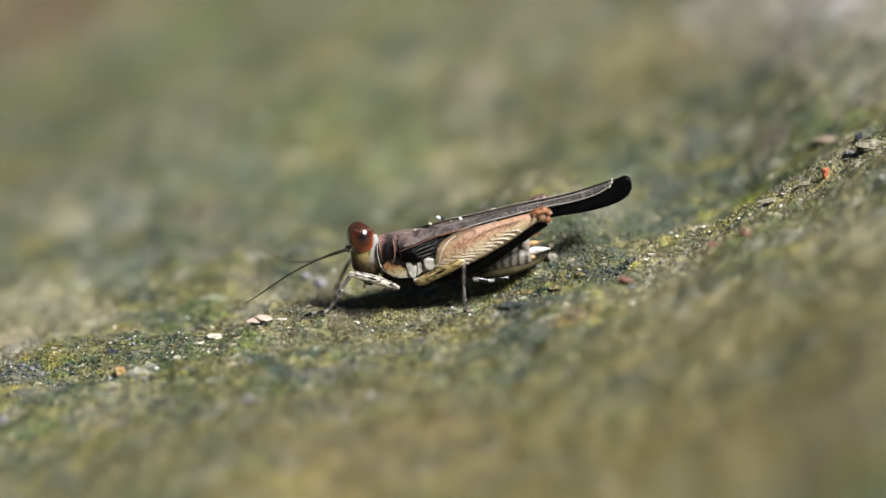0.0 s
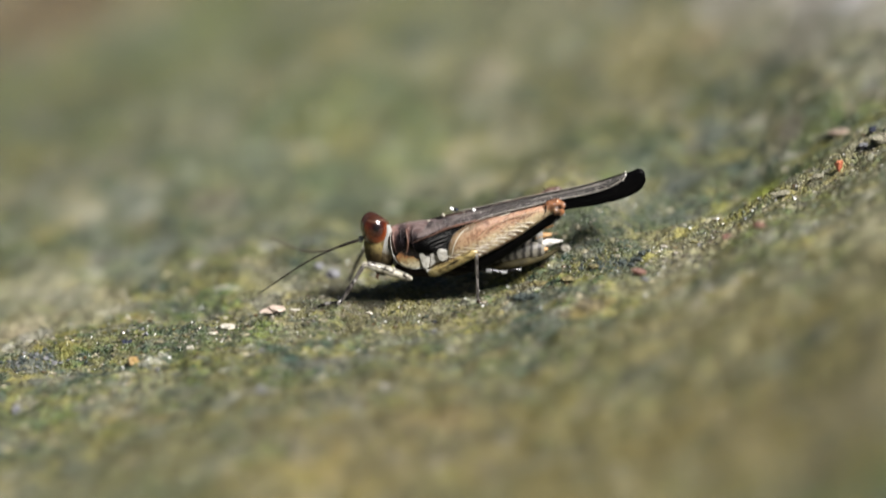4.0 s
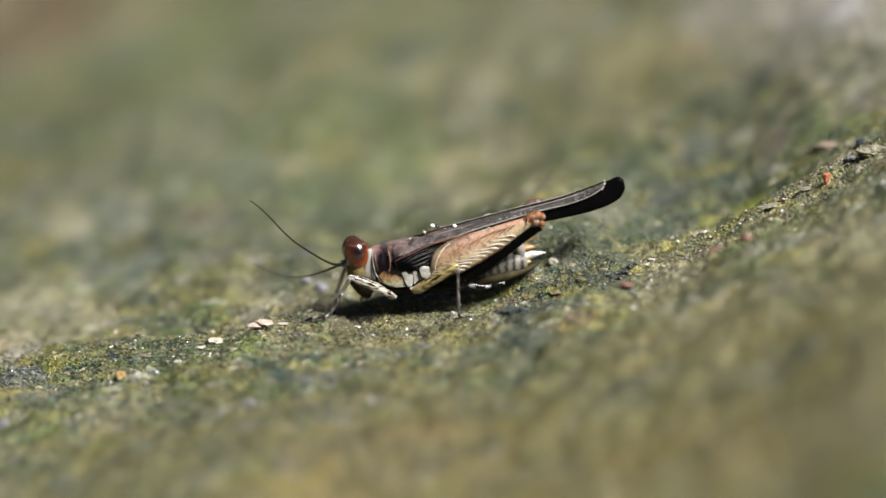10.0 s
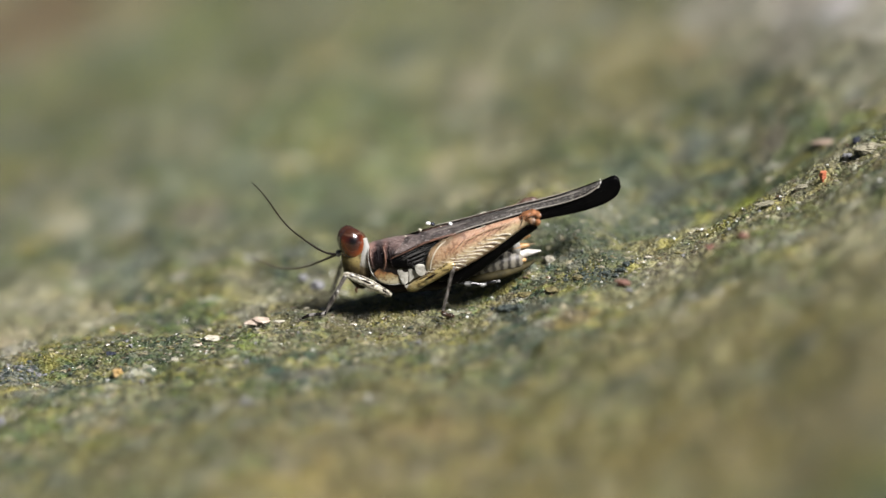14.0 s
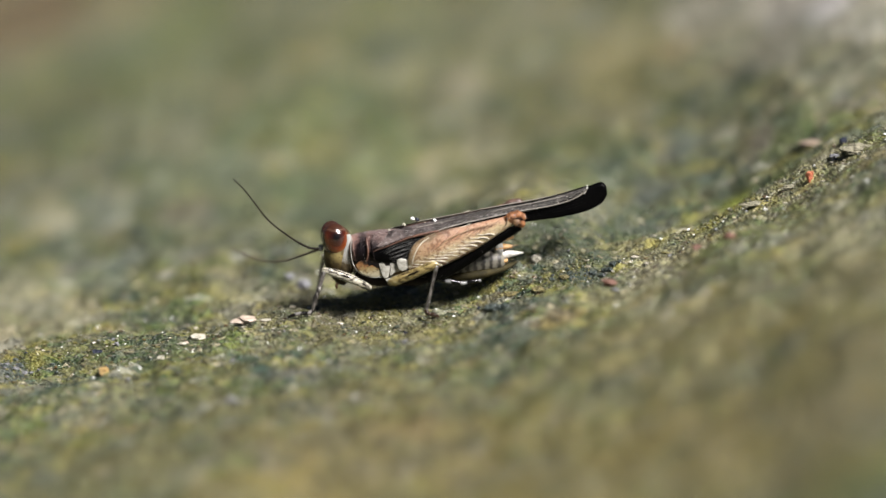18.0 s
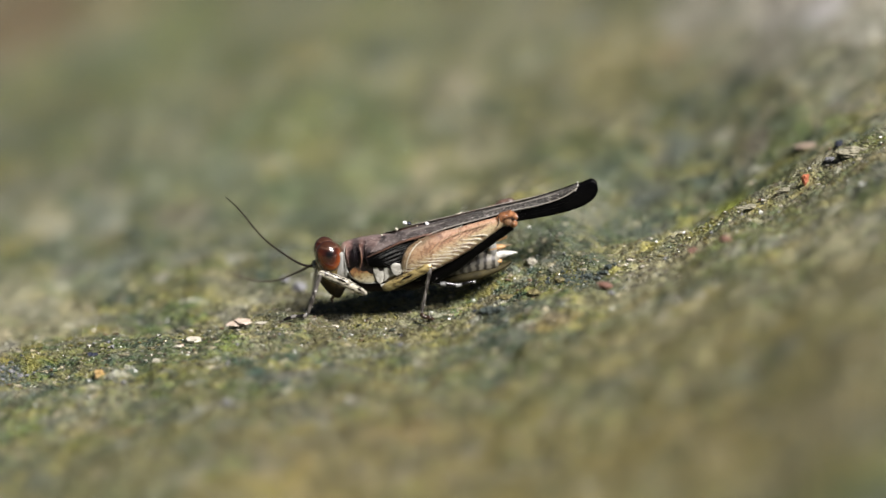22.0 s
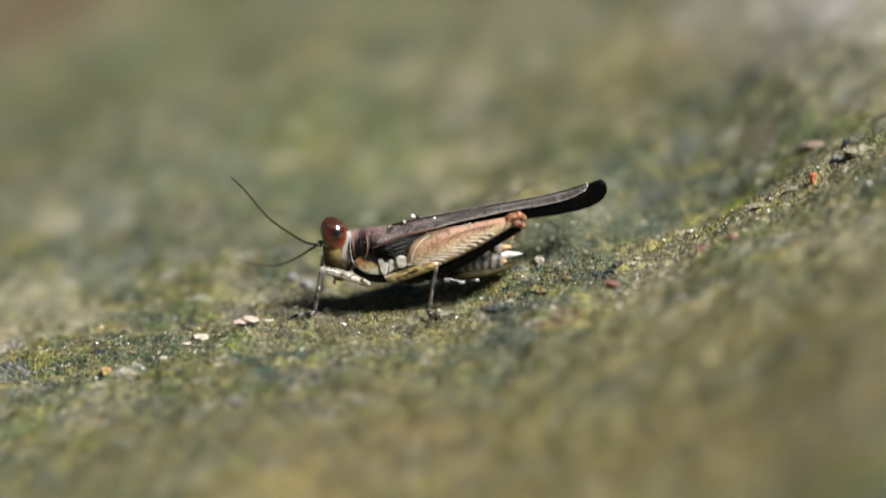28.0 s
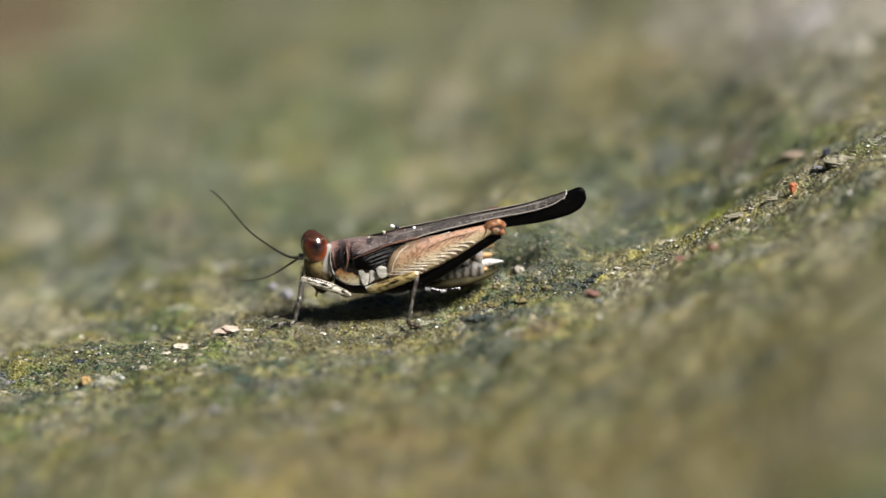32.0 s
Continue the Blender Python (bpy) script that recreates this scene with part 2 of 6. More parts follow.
def pronotum_material():
    """Saddle: pink brown in front, a black bar across the side, dull brown behind, tan below."""
    n = Nodes("pronotum")
    f, g = n.noise(0.8, 5), n.noise(0.3, 4)
    along = n.math("ADD", n.axis(0, -4.0, -0.6), n.math("MULTIPLY", n.math("SUBTRACT", f, 0.5), 0.14))
    c = n.ramp(along, [(0.0, (0.36, 0.25, 0.20)), (0.10, (0.28, 0.17, 0.14)), (0.20, (0.15, 0.085, 0.075)), (0.25, (0.008, 0.005, 0.006)), (0.37, (0.007, 0.004, 0.005)), (0.42, (0.12, 0.06, 0.048)), (0.50, (0.030, 0.019, 0.019)), (0.62, (0.07, 0.046, 0.042)), (1.0, (0.11, 0.082, 0.074))])
    up = n.math("ADD", n.axis(2, 3.4, 6.5), n.math("MULTIPLY", n.math("SUBTRACT", g, 0.5), 0.3))
    c = n.mix(n.ramp(up, [(0.80, 0.0), (0.94, 0.75)]), c, (0.20, 0.145, 0.135))
    c = n.mix(n.ramp(up, [(0.05, 0.9), (0.28, 0.0)]), c, (0.30, 0.245, 0.165))
    c = n.mix(n.ramp(g, [(0.36, 0.55), (0.5, 0.0)]), c, (0.05, 0.03, 0.026))
    c = n.mix(n.ramp(n.noise(0.11, 3, 0.7), [(0.57, 0.0), (0.66, 0.6)]), c, (0.34, 0.29, 0.27))
    side = n.math("MULTIPLY", n.ramp(up, [(0.20, 0.0), (0.30, 1.0), (0.66, 1.0), (0.80, 0.0)]), n.ramp(along, [(0.10, 0.2), (0.20, 0.98), (0.38, 0.98), (0.43, 0.25), (0.52, 0.9)]))
    c = n.mix(side, c, (0.005, 0.003, 0.004))
    return n.done(c, 0.4, n.noise(0.14, 4, 0.7), 0.05, Coat_Weight=0.08, Coat_Roughness=0.12, Specular_IOR_Level=0.12)


def flank_material():
    """Side plate: rust above, olive cream below, speckled."""
    n = Nodes("flank_plate")
    f = n.noise(0.35, 4)
    up = n.math("ADD", n.axis(2, 3.0, 4.5), n.math("MULTIPLY", n.math("SUBTRACT", f, 0.5), 0.8))
    c = n.ramp(up, [(0.15, (0.32, 0.29, 0.20)), (0.40, (0.22, 0.165, 0.075)), (0.60, (0.20, 0.09, 0.035)), (0.8, (0.014, 0.010, 0.010))])
    c = n.mix(n.ramp(n.noise(0.16, 3), [(0.38, 0.7), (0.48, 0.0)]), c, (0.05, 0.03, 0.015))
    return n.done(c, 0.3, n.noise(0.12, 3), 0.04)


def tegmen_material():
    """Leathery fore wing: grey brown, blackish towards the tip, with a fine pale net."""
    n = Nodes("tegmen")
    along = n.axis(0, -3, 14)
    f = n.noise(0.9, 5)
    c = n.ramp(along, [(0.0, (0.17, 0.125, 0.115)), (0.35, (0.125, 0.10, 0.094)), (0.55, (0.028, 0.025, 0.025)), (0.7, (0.020, 0.019, 0.018)), (1.0, (0.012, 0.012, 0.012))])
    c = n.mix(n.ramp(f, [(0.42, 0.85), (0.58, 0.0)]), c, (0.018, 0.014, 0.014))
    net = n.cells(0.17, "DISTANCE_TO_EDGE", "Distance", n.stretch(0.6, 1, 1))
    far = n.ramp(along, [(0.35, 0.10), (0.6, 0.45)])
    c = n.mix(n.math("MULTIPLY", far, n.ramp(net, [(0.04, 1.0), (0.12, 0.0)])), c, (0.17, 0.155, 0.13))
    dust = n.noise(0.16, 3, 0.7)
    c = n.mix(n.ramp(dust, [(0.57, 0.0), (0.66, 0.65)]), c, (0.30, 0.28, 0.275))
    return n.done(c, 0.42, n.math("ADD", net, n.math("MULTIPLY", dust, 1.2)), 0.06, Coat_Weight=0.08, Coat_Roughness=0.1, Specular_IOR_Level=0.2)


def femur_material():
    """Rust red along the top, cream below, brown mottling."""
    n = Nodes("hind_femur")
    f = n.noise(0.8, 4)
    # height above the sloping long axis
    sx = n.tree.nodes.new("ShaderNodeSeparateXYZ")
    n.link(n.coord, sx.inputs[0])
    h = n.math("SUBTRACT", sx.outputs[2], n.math("MULTIPLY", sx.outputs[0], 0.455))
    h = n.math("MULTIPLY", n.math("SUBTRACT", h, 4.21 * MM), 1000 / 2.6)
    h = n.math("ADD", n.math("ADD", h, 0.5), n.math("MULTIPLY", n.math("SUBTRACT", f, 0.5), 0.5))
    c = n.ramp(h, [(0.0, (0.16, 0.11, 0.05)), (0.10, (0.40, 0.32, 0.18)), (0.44, (0.46, 0.365, 0.22)), (0.57, (0.46, 0.30, 0.18)), (0.70, (0.40, 0.215, 0.13)), (0.86, (0.38, 0.23, 0.15)), (0.94, (0.17, 0.09, 0.06)), (1.0, (0.07, 0.04, 0.03))])
    # straw coloured towards the hip
    c = n.mix(n.ramp(n.axis(0, 0.4, 3.4), [(0.1, 0.6), (1.0, 0.0)]), c, (0.37, 0.285, 0.15))
    spots = n.noise(0.35, 3)
    c = n.mix(n.ramp(spots, [(0.38, 0.65), (0.48, 0.0)]), c, (0.14, 0.06, 0.03))
    c = n.mix(n.ramp(n.noise(0.13, 3, 0.6), [(0.36, 0.5), (0.48, 0.0)]), c, (0.09, 0.045, 0.022))
    c = n.mix(n.ramp(n.noise(0.10, 2, 0.6), [(0.62, 0.0), (0.70, 0.5)]), c, (0.62, 0.54, 0.42))
    return n.done(c, 0.36, n.noise(0.14, 4, 0.7), 0.06, Coat_Weight=0.15, Coat_Roughness=0.15)


def banded(name, pale, dark, size, share, axis=2, rough=0.38, soft=0.06):
    """Cuticle in pale and dark bands along one axis, broken up by noise."""
    n = Nodes(name)
    f = n.noise(size * 0.6, 4)
    sep = n.tree.nodes.new("ShaderNodeSeparateXYZ")
    n.link(n.coord, sep.inputs[0])
    w = n.math("SINE", n.math("ADD", n.math("MULTIPLY", sep.outputs[axis], 6283.0 / size), n.math("MULTIPLY", f, 5.0)))
    c = n.ramp(n.math("ADD", n.math("MULTIPLY", w, 0.5), 0.5), [(share - soft, dark), (share + soft, pale)])
    return n.done(c, rough, n.noise(0.1, 3), 0.015)


def moss_material():
    n = Nodes("moss")
    c = n.ramp(n.island(), [(0.0, (0.035, 0.055, 0.012)), (0.4, (0.11, 0.125, 0.02)), (0.8, (0.24, 0.21, 0.045)), (1.0, (0.32, 0.27, 0.09))])
    f = n.noise(0.2, 3)
    return n.done(n.mix(n.ramp(f, [(0.35, 0.6), (0.6, 0.0)]), c, (0.03, 0.035, 0.012)), 0.4, f, 0.02, Transmission_Weight=0.0)


def mottled(name, main, dark, pale, along=(0.35, 1.0, 1.0)):
    """Leg cuticle: long dark dashes and pale flecks along the limb."""
    n = Nodes(name)
    long = n.noise(0.24, 4, 0.6, n.stretch(*along))
    f = n.noise(0.12, 3)
    c = n.mix(n.ramp(long, [(0.41, 0.95), (0.49, 0.0)]), main, dark)
    c = n.mix(n.ramp(long, [(0.57, 0.0), (0.66, 0.9)]), c, pale)
    c = n.mix(n.ramp(f, [(0.38, 0.6), (0.48, 0.0)]), c, dark)
    return n.done(c, 0.28, f, 0.04, Coat_Weight=0.6, Coat_Roughness=0.15)


M_CRUST = crust_material()
M_GRAIN = grain_material("loose_grains", 0.5)
M_WETGRAIN = grain_material("wet_grains", 0.16)
M_EYE = eye_material()
M_FACE = face_material()
M_CHEEK = plain("pale_cheek", (0.13, 0.125, 0.105), (0.40, 0.395, 0.37), 0.45, 0.4, 0.03)
M_JOWL = cheek_material()
M_THORAX = thorax_material()
M_PRONOTUM = pronotum_material()
M_TAN = plain("tan_plate", (0.05, 0.028, 0.014), (0.36, 0.28, 0.17), 0.38, 0.35)
M_FLANK = flank_material()
M_WHITE = plain("white_plate", (0.32, 0.30, 0.25), (0.80, 0.79, 0.76), 0.45, 0.3, 0.05)
M_SIDEPLATE = plain("chalky_plate", (0.17, 0.16, 0.13), (0.54, 0.525, 0.47), 0.42, 0.5, 0.05)
M_TEGMEN = tegmen_material()
M_BLACKWING = plain("black_wing", (0.0006, 0.0006, 0.0008), (0.0022, 0.0021, 0.0022), 0.9, 0.35, 0.02, Specular_IOR_Level=0.06)
M_SMOKE = plain("smoky_membrane", (0.010, 0.010, 0.010), (0.025, 0.024, 0.022), 0.9, 0.5, 0.01, Alpha=0.55)
M_VEIN = plain("pale_vein", (0.12, 0.11, 0.095), (0.32, 0.29, 0.25), 0.5, 0.5)
M_PLEAT = plain("grey_pleat", (0.008, 0.008, 0.009), (0.17, 0.165, 0.16), 0.25, 0.15, 0.04)
M_RUSTVEIN = plain("rust_vein", (0.05, 0.025, 0.018), (0.21, 0.11, 0.075), 0.5, 0.4)
M_FEMUR = femur_material()
M_RIB = plain("cream_rib", (0.47, 0.42, 0.32), (0.74, 0.70, 0.60), 0.4, 0.33)
M_TANRIB = plain("tan_rib", (0.26, 0.16, 0.09), (0.50, 0.36, 0.22), 0.4, 0.35)
M_KNEE = plain("knee", (0.055, 0.020, 0.010), (0.42, 0.175, 0.07), 0.28, 0.22, 0.10, Coat_Weight=0.6, Coat_Roughness=0.1)
M_GROOVE = plain("brown_groove", (0.05, 0.026, 0.014), (0.17, 0.095, 0.055), 0.4, 0.4)
M_FARKNEE = plain("dark_knee", (0.03, 0.018, 0.014), (0.13, 0.075, 0.055), 0.34, 0.4)
M_LOBE = plain("knee_lobe", (0.05, 0.02, 0.010), (0.34, 0.19, 0.09), 0.3, 0.28, 0.06, Coat_Weight=0.4)
# near black for seams, plates and streaks; also the shade under the thorax
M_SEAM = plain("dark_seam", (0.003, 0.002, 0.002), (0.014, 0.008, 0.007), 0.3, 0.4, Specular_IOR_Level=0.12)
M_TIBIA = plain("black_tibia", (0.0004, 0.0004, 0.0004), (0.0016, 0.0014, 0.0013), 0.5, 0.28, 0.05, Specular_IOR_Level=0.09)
M_LEG = mottled("mottled_leg", (0.37, 0.285, 0.115), (0.070, 0.045, 0.016), (0.54, 0.48, 0.29))
M_FORELEG = mottled("streaked_leg", (0.50, 0.465, 0.37), (0.018, 0.014, 0.012), (0.68, 0.67, 0.62))
# pale flecks are both the shin's banding and painted white highlights
M_SHIN = mottled("dark_shin", (0.12, 0.108, 0.098), (0.008, 0.006, 0.005), (0.80, 0.78, 0.74), (1.0, 1.0, 0.35))
M_HINDFOOT = banded("dark_banded_foot", (0.20, 0.20, 0.195), (0.004, 0.0035, 0.0035), 1.25, 0.74, 0, 0.2, 0.08)
M_FOREFOOT = banded("glossy_foot", (0.16, 0.15, 0.14), (0.006, 0.005, 0.0045), 0.9, 0.72, 0, 0.14, 0.1)
M_CLAW = plain("dark_claw", (0.004, 0.003, 0.0025), (0.05, 0.028, 0.016), 0.22, 0.2, 0.03, Coat_Weight=0.6, Coat_Roughness=0.1)
M_ANTENNA = plain("antenna", (0.006, 0.0045, 0.004), (0.022, 0.016, 0.012), 0.8, 0.6, 0.01, Specular_IOR_Level=0.1)
M_FARANTENNA = plain("brown_antenna", (0.055, 0.042, 0.032), (0.12, 0.098, 0.078), 0.8, 0.5, 0.01)
# pale rings darkened to grey: the abdomen's shade is in their colour
M_ABDOMEN = banded("ringed_abdomen", (0.19, 0.175, 0.14), (0.034, 0.030, 0.024), 0.60, 0.42, 0, 0.45, 0.30)
M_BELLY = plain("olive_belly", (0.012, 0.010, 0.004), (0.055, 0.045, 0.018), 0.8, 0.7, Specular_IOR_Level=0.15)
M_ORANGE = plain("orange_tip", (0.34, 0.16, 0.05), (0.60, 0.40, 0.19), 0.4, 0.45)
M_PALECHIP = plain("pale_pink_stone", (0.26, 0.20, 0.15), (0.56, 0.46, 0.38), 0.5, 0.6, 0.06)
M_WHITECHIP = plain("cream_stone", (0.26, 0.24, 0.18), (0.60, 0.56, 0.47), 0.4, 0.55, 0.06)
M_RED = plain("brick_red_fragment", (0.34, 0.085, 0.040), (0.58, 0.20, 0.10), 0.4, 0.5, 0.06)
M_DULLRED = plain("dull_red_fragment", (0.09, 0.042, 0.03), (0.20, 0.10, 0.07), 0.4, 0.6, 0.06)
M_AMBER = plain("amber_grain", (0.26, 0.16, 0.05), (0.48, 0.33, 0.14), 0.4, 0.5, 0.05)
# dust and warts, coloured bright to stand for sparkles on the cuticle as well
M_DUST = plain("pale_dust", (0.16, 0.14, 0.13), (0.70, 0.66, 0.63), 0.3, 0.2)
M_TEALSTONE = plain("dark_teal_stone", (0.016, 0.024, 0.023), (0.085, 0.105, 0.095), 0.25, 0.3, 0.08)
M_OCHRE = plain("ochre_clump", (0.05, 0.042, 0.016), (0.23, 0.195, 0.08), 0.3, 0.55, 0.08)
M_QUARTZ = plain("quartz_grain", (0.70, 0.70, 0.68), (0.92, 0.92, 0.90), 0.2, 0.08, 0.01, Coat_Weight=1.0)
M_DARKBEAD = plain("blue_black_grain", (0.012, 0.014, 0.022), (0.05, 0.055, 0.075), 0.2, 0.2, 0.01)
M_GREYSTONE = plain("grey_stone", (0.085, 0.085, 0.09), (0.25, 0.25, 0.265), 0.6, 0.6, 0.06)
M_MOSS = moss_material()

# ---- ground ----
RNG = np.random.default_rng(7)


def lattice(ix, iy, seed):
    h = (ix.astype(np.int64) * 374761393 + iy.astype(np.int64) * 668265263 + seed * 1274126177) & 0xFFFFFFFF
    h = ((h ^ (h >> 13)) * 1274126177) & 0xFFFFFFFF
    return ((h ^ (h >> 16)) & 0xFFFF) / 65535.0


def smooth_noise(x, y, seed):
    ix, iy = np.floor(x), np.floor(y)
    fx, fy = x - ix, y - iy
    fx, fy = fx * fx * (3 - 2 * fx), fy * fy * (3 - 2 * fy)
    a = lattice(ix, iy, seed) * (1 - fx) + lattice(ix + 1, iy, seed) * fx
    b = lattice(ix, iy + 1, seed) * (1 - fx) + lattice(ix + 1, iy + 1, seed) * fx
    return a * (1 - fy) + b * fy - 0.5


def knobs(x, y, seed):
    """Rounded granules: one minus the distance to the nearest of scattered centres."""
    ix, iy = np.floor(x), np.floor(y)
    best = np.full(np.shape(x), 9.0)
    for dx in (-1, 0, 1):
        for dy in (-1, 0, 1):
            cx, cy = ix + dx, iy + dy
            px, py = cx + lattice(cx, cy, seed), cy + lattice(cx, cy, seed + 1)
            best = np.minimum(best, (x - px) ** 2 + (y - py) ** 2)
    return 1 - np.sqrt(best)


PROFILE_X = [-400, -60, -33.4, -27.0, -20.6, -17.2, -12.9, -7.8, -3.6, 1.5, 4.9, 9.2, 13.4, 17.7, 19.9, 25.7, 29.0, 33.4, 43, 60, 400]
PROFILE_Z = [-24, -14.5, -9.0, -7.9, -6.7, -6.1, -5.15, -4.8, -4.65, -4.4, -3.5, -2.1, -1.15, 0.6, 1.65, 4.15, 5.95, 8.15, 12.3, 16, 30]


def terrain(x, y):
    """The stone's large form in mm: rising to the right, falling away towards the front, with a crest along the right and a hollow behind it."""
    z = sum(np.interp(x + d, PROFILE_X, PROFILE_Z) for d in (-2, -1, 0, 1, 2)) / 5
    right = np.clip((x - 13) / 9, 0, 1) * np.clip((31 - x) / 7, 0.5, 1)
    back = np.clip((y - 1.0) / 9, 0, 1)
    fade = np.exp(-np.clip(y - 12, 0, 90) ** 2 / 300)
    z = z - fade * right * 2.2 * back * back * (3 - 2 * back)
    z = z + fade * 0.27 * np.exp(-((x - 8.5) / 5.5) ** 2) * (np.clip(y - 0.8, 0, 9) ** 1.15)
    front = np.clip(-1.5 - y, 0, 55)
    z = z - 0.095 * front * front / (front + 2.5)
    left = np.clip((4 - x) / 12, 0, 1)
    z = z - 0.09 * left * np.clip(y - 1.5, 0, 7) + 0.05 * np.clip(y - 7, 0, 300)
    z = z + 0.9 * smooth_noise(x / 19, y / 19, 3) * np.clip(np.abs(y) / 10, 0.15, 1) * 2
    return z


def surface(x, y):
    z = terrain(x, y)
    r = np.hypot(x, y)
    near = np.exp(-(r / 220) ** 2)
    z = z + near * (1.0 * smooth_noise(x / 5.5, y / 5.5, 5) + 0.85 * smooth_noise(x / 2.1, y / 2.1, 6))
    z = z + near * (0.42 * knobs(x / 1.7, y / 1.1, 11) + 0.25 * knobs(x / 0.75, y / 0.45, 12) + 0.12 * smooth_noise(x / 0.4, y / 0.25, 13))
    return z - 0.40


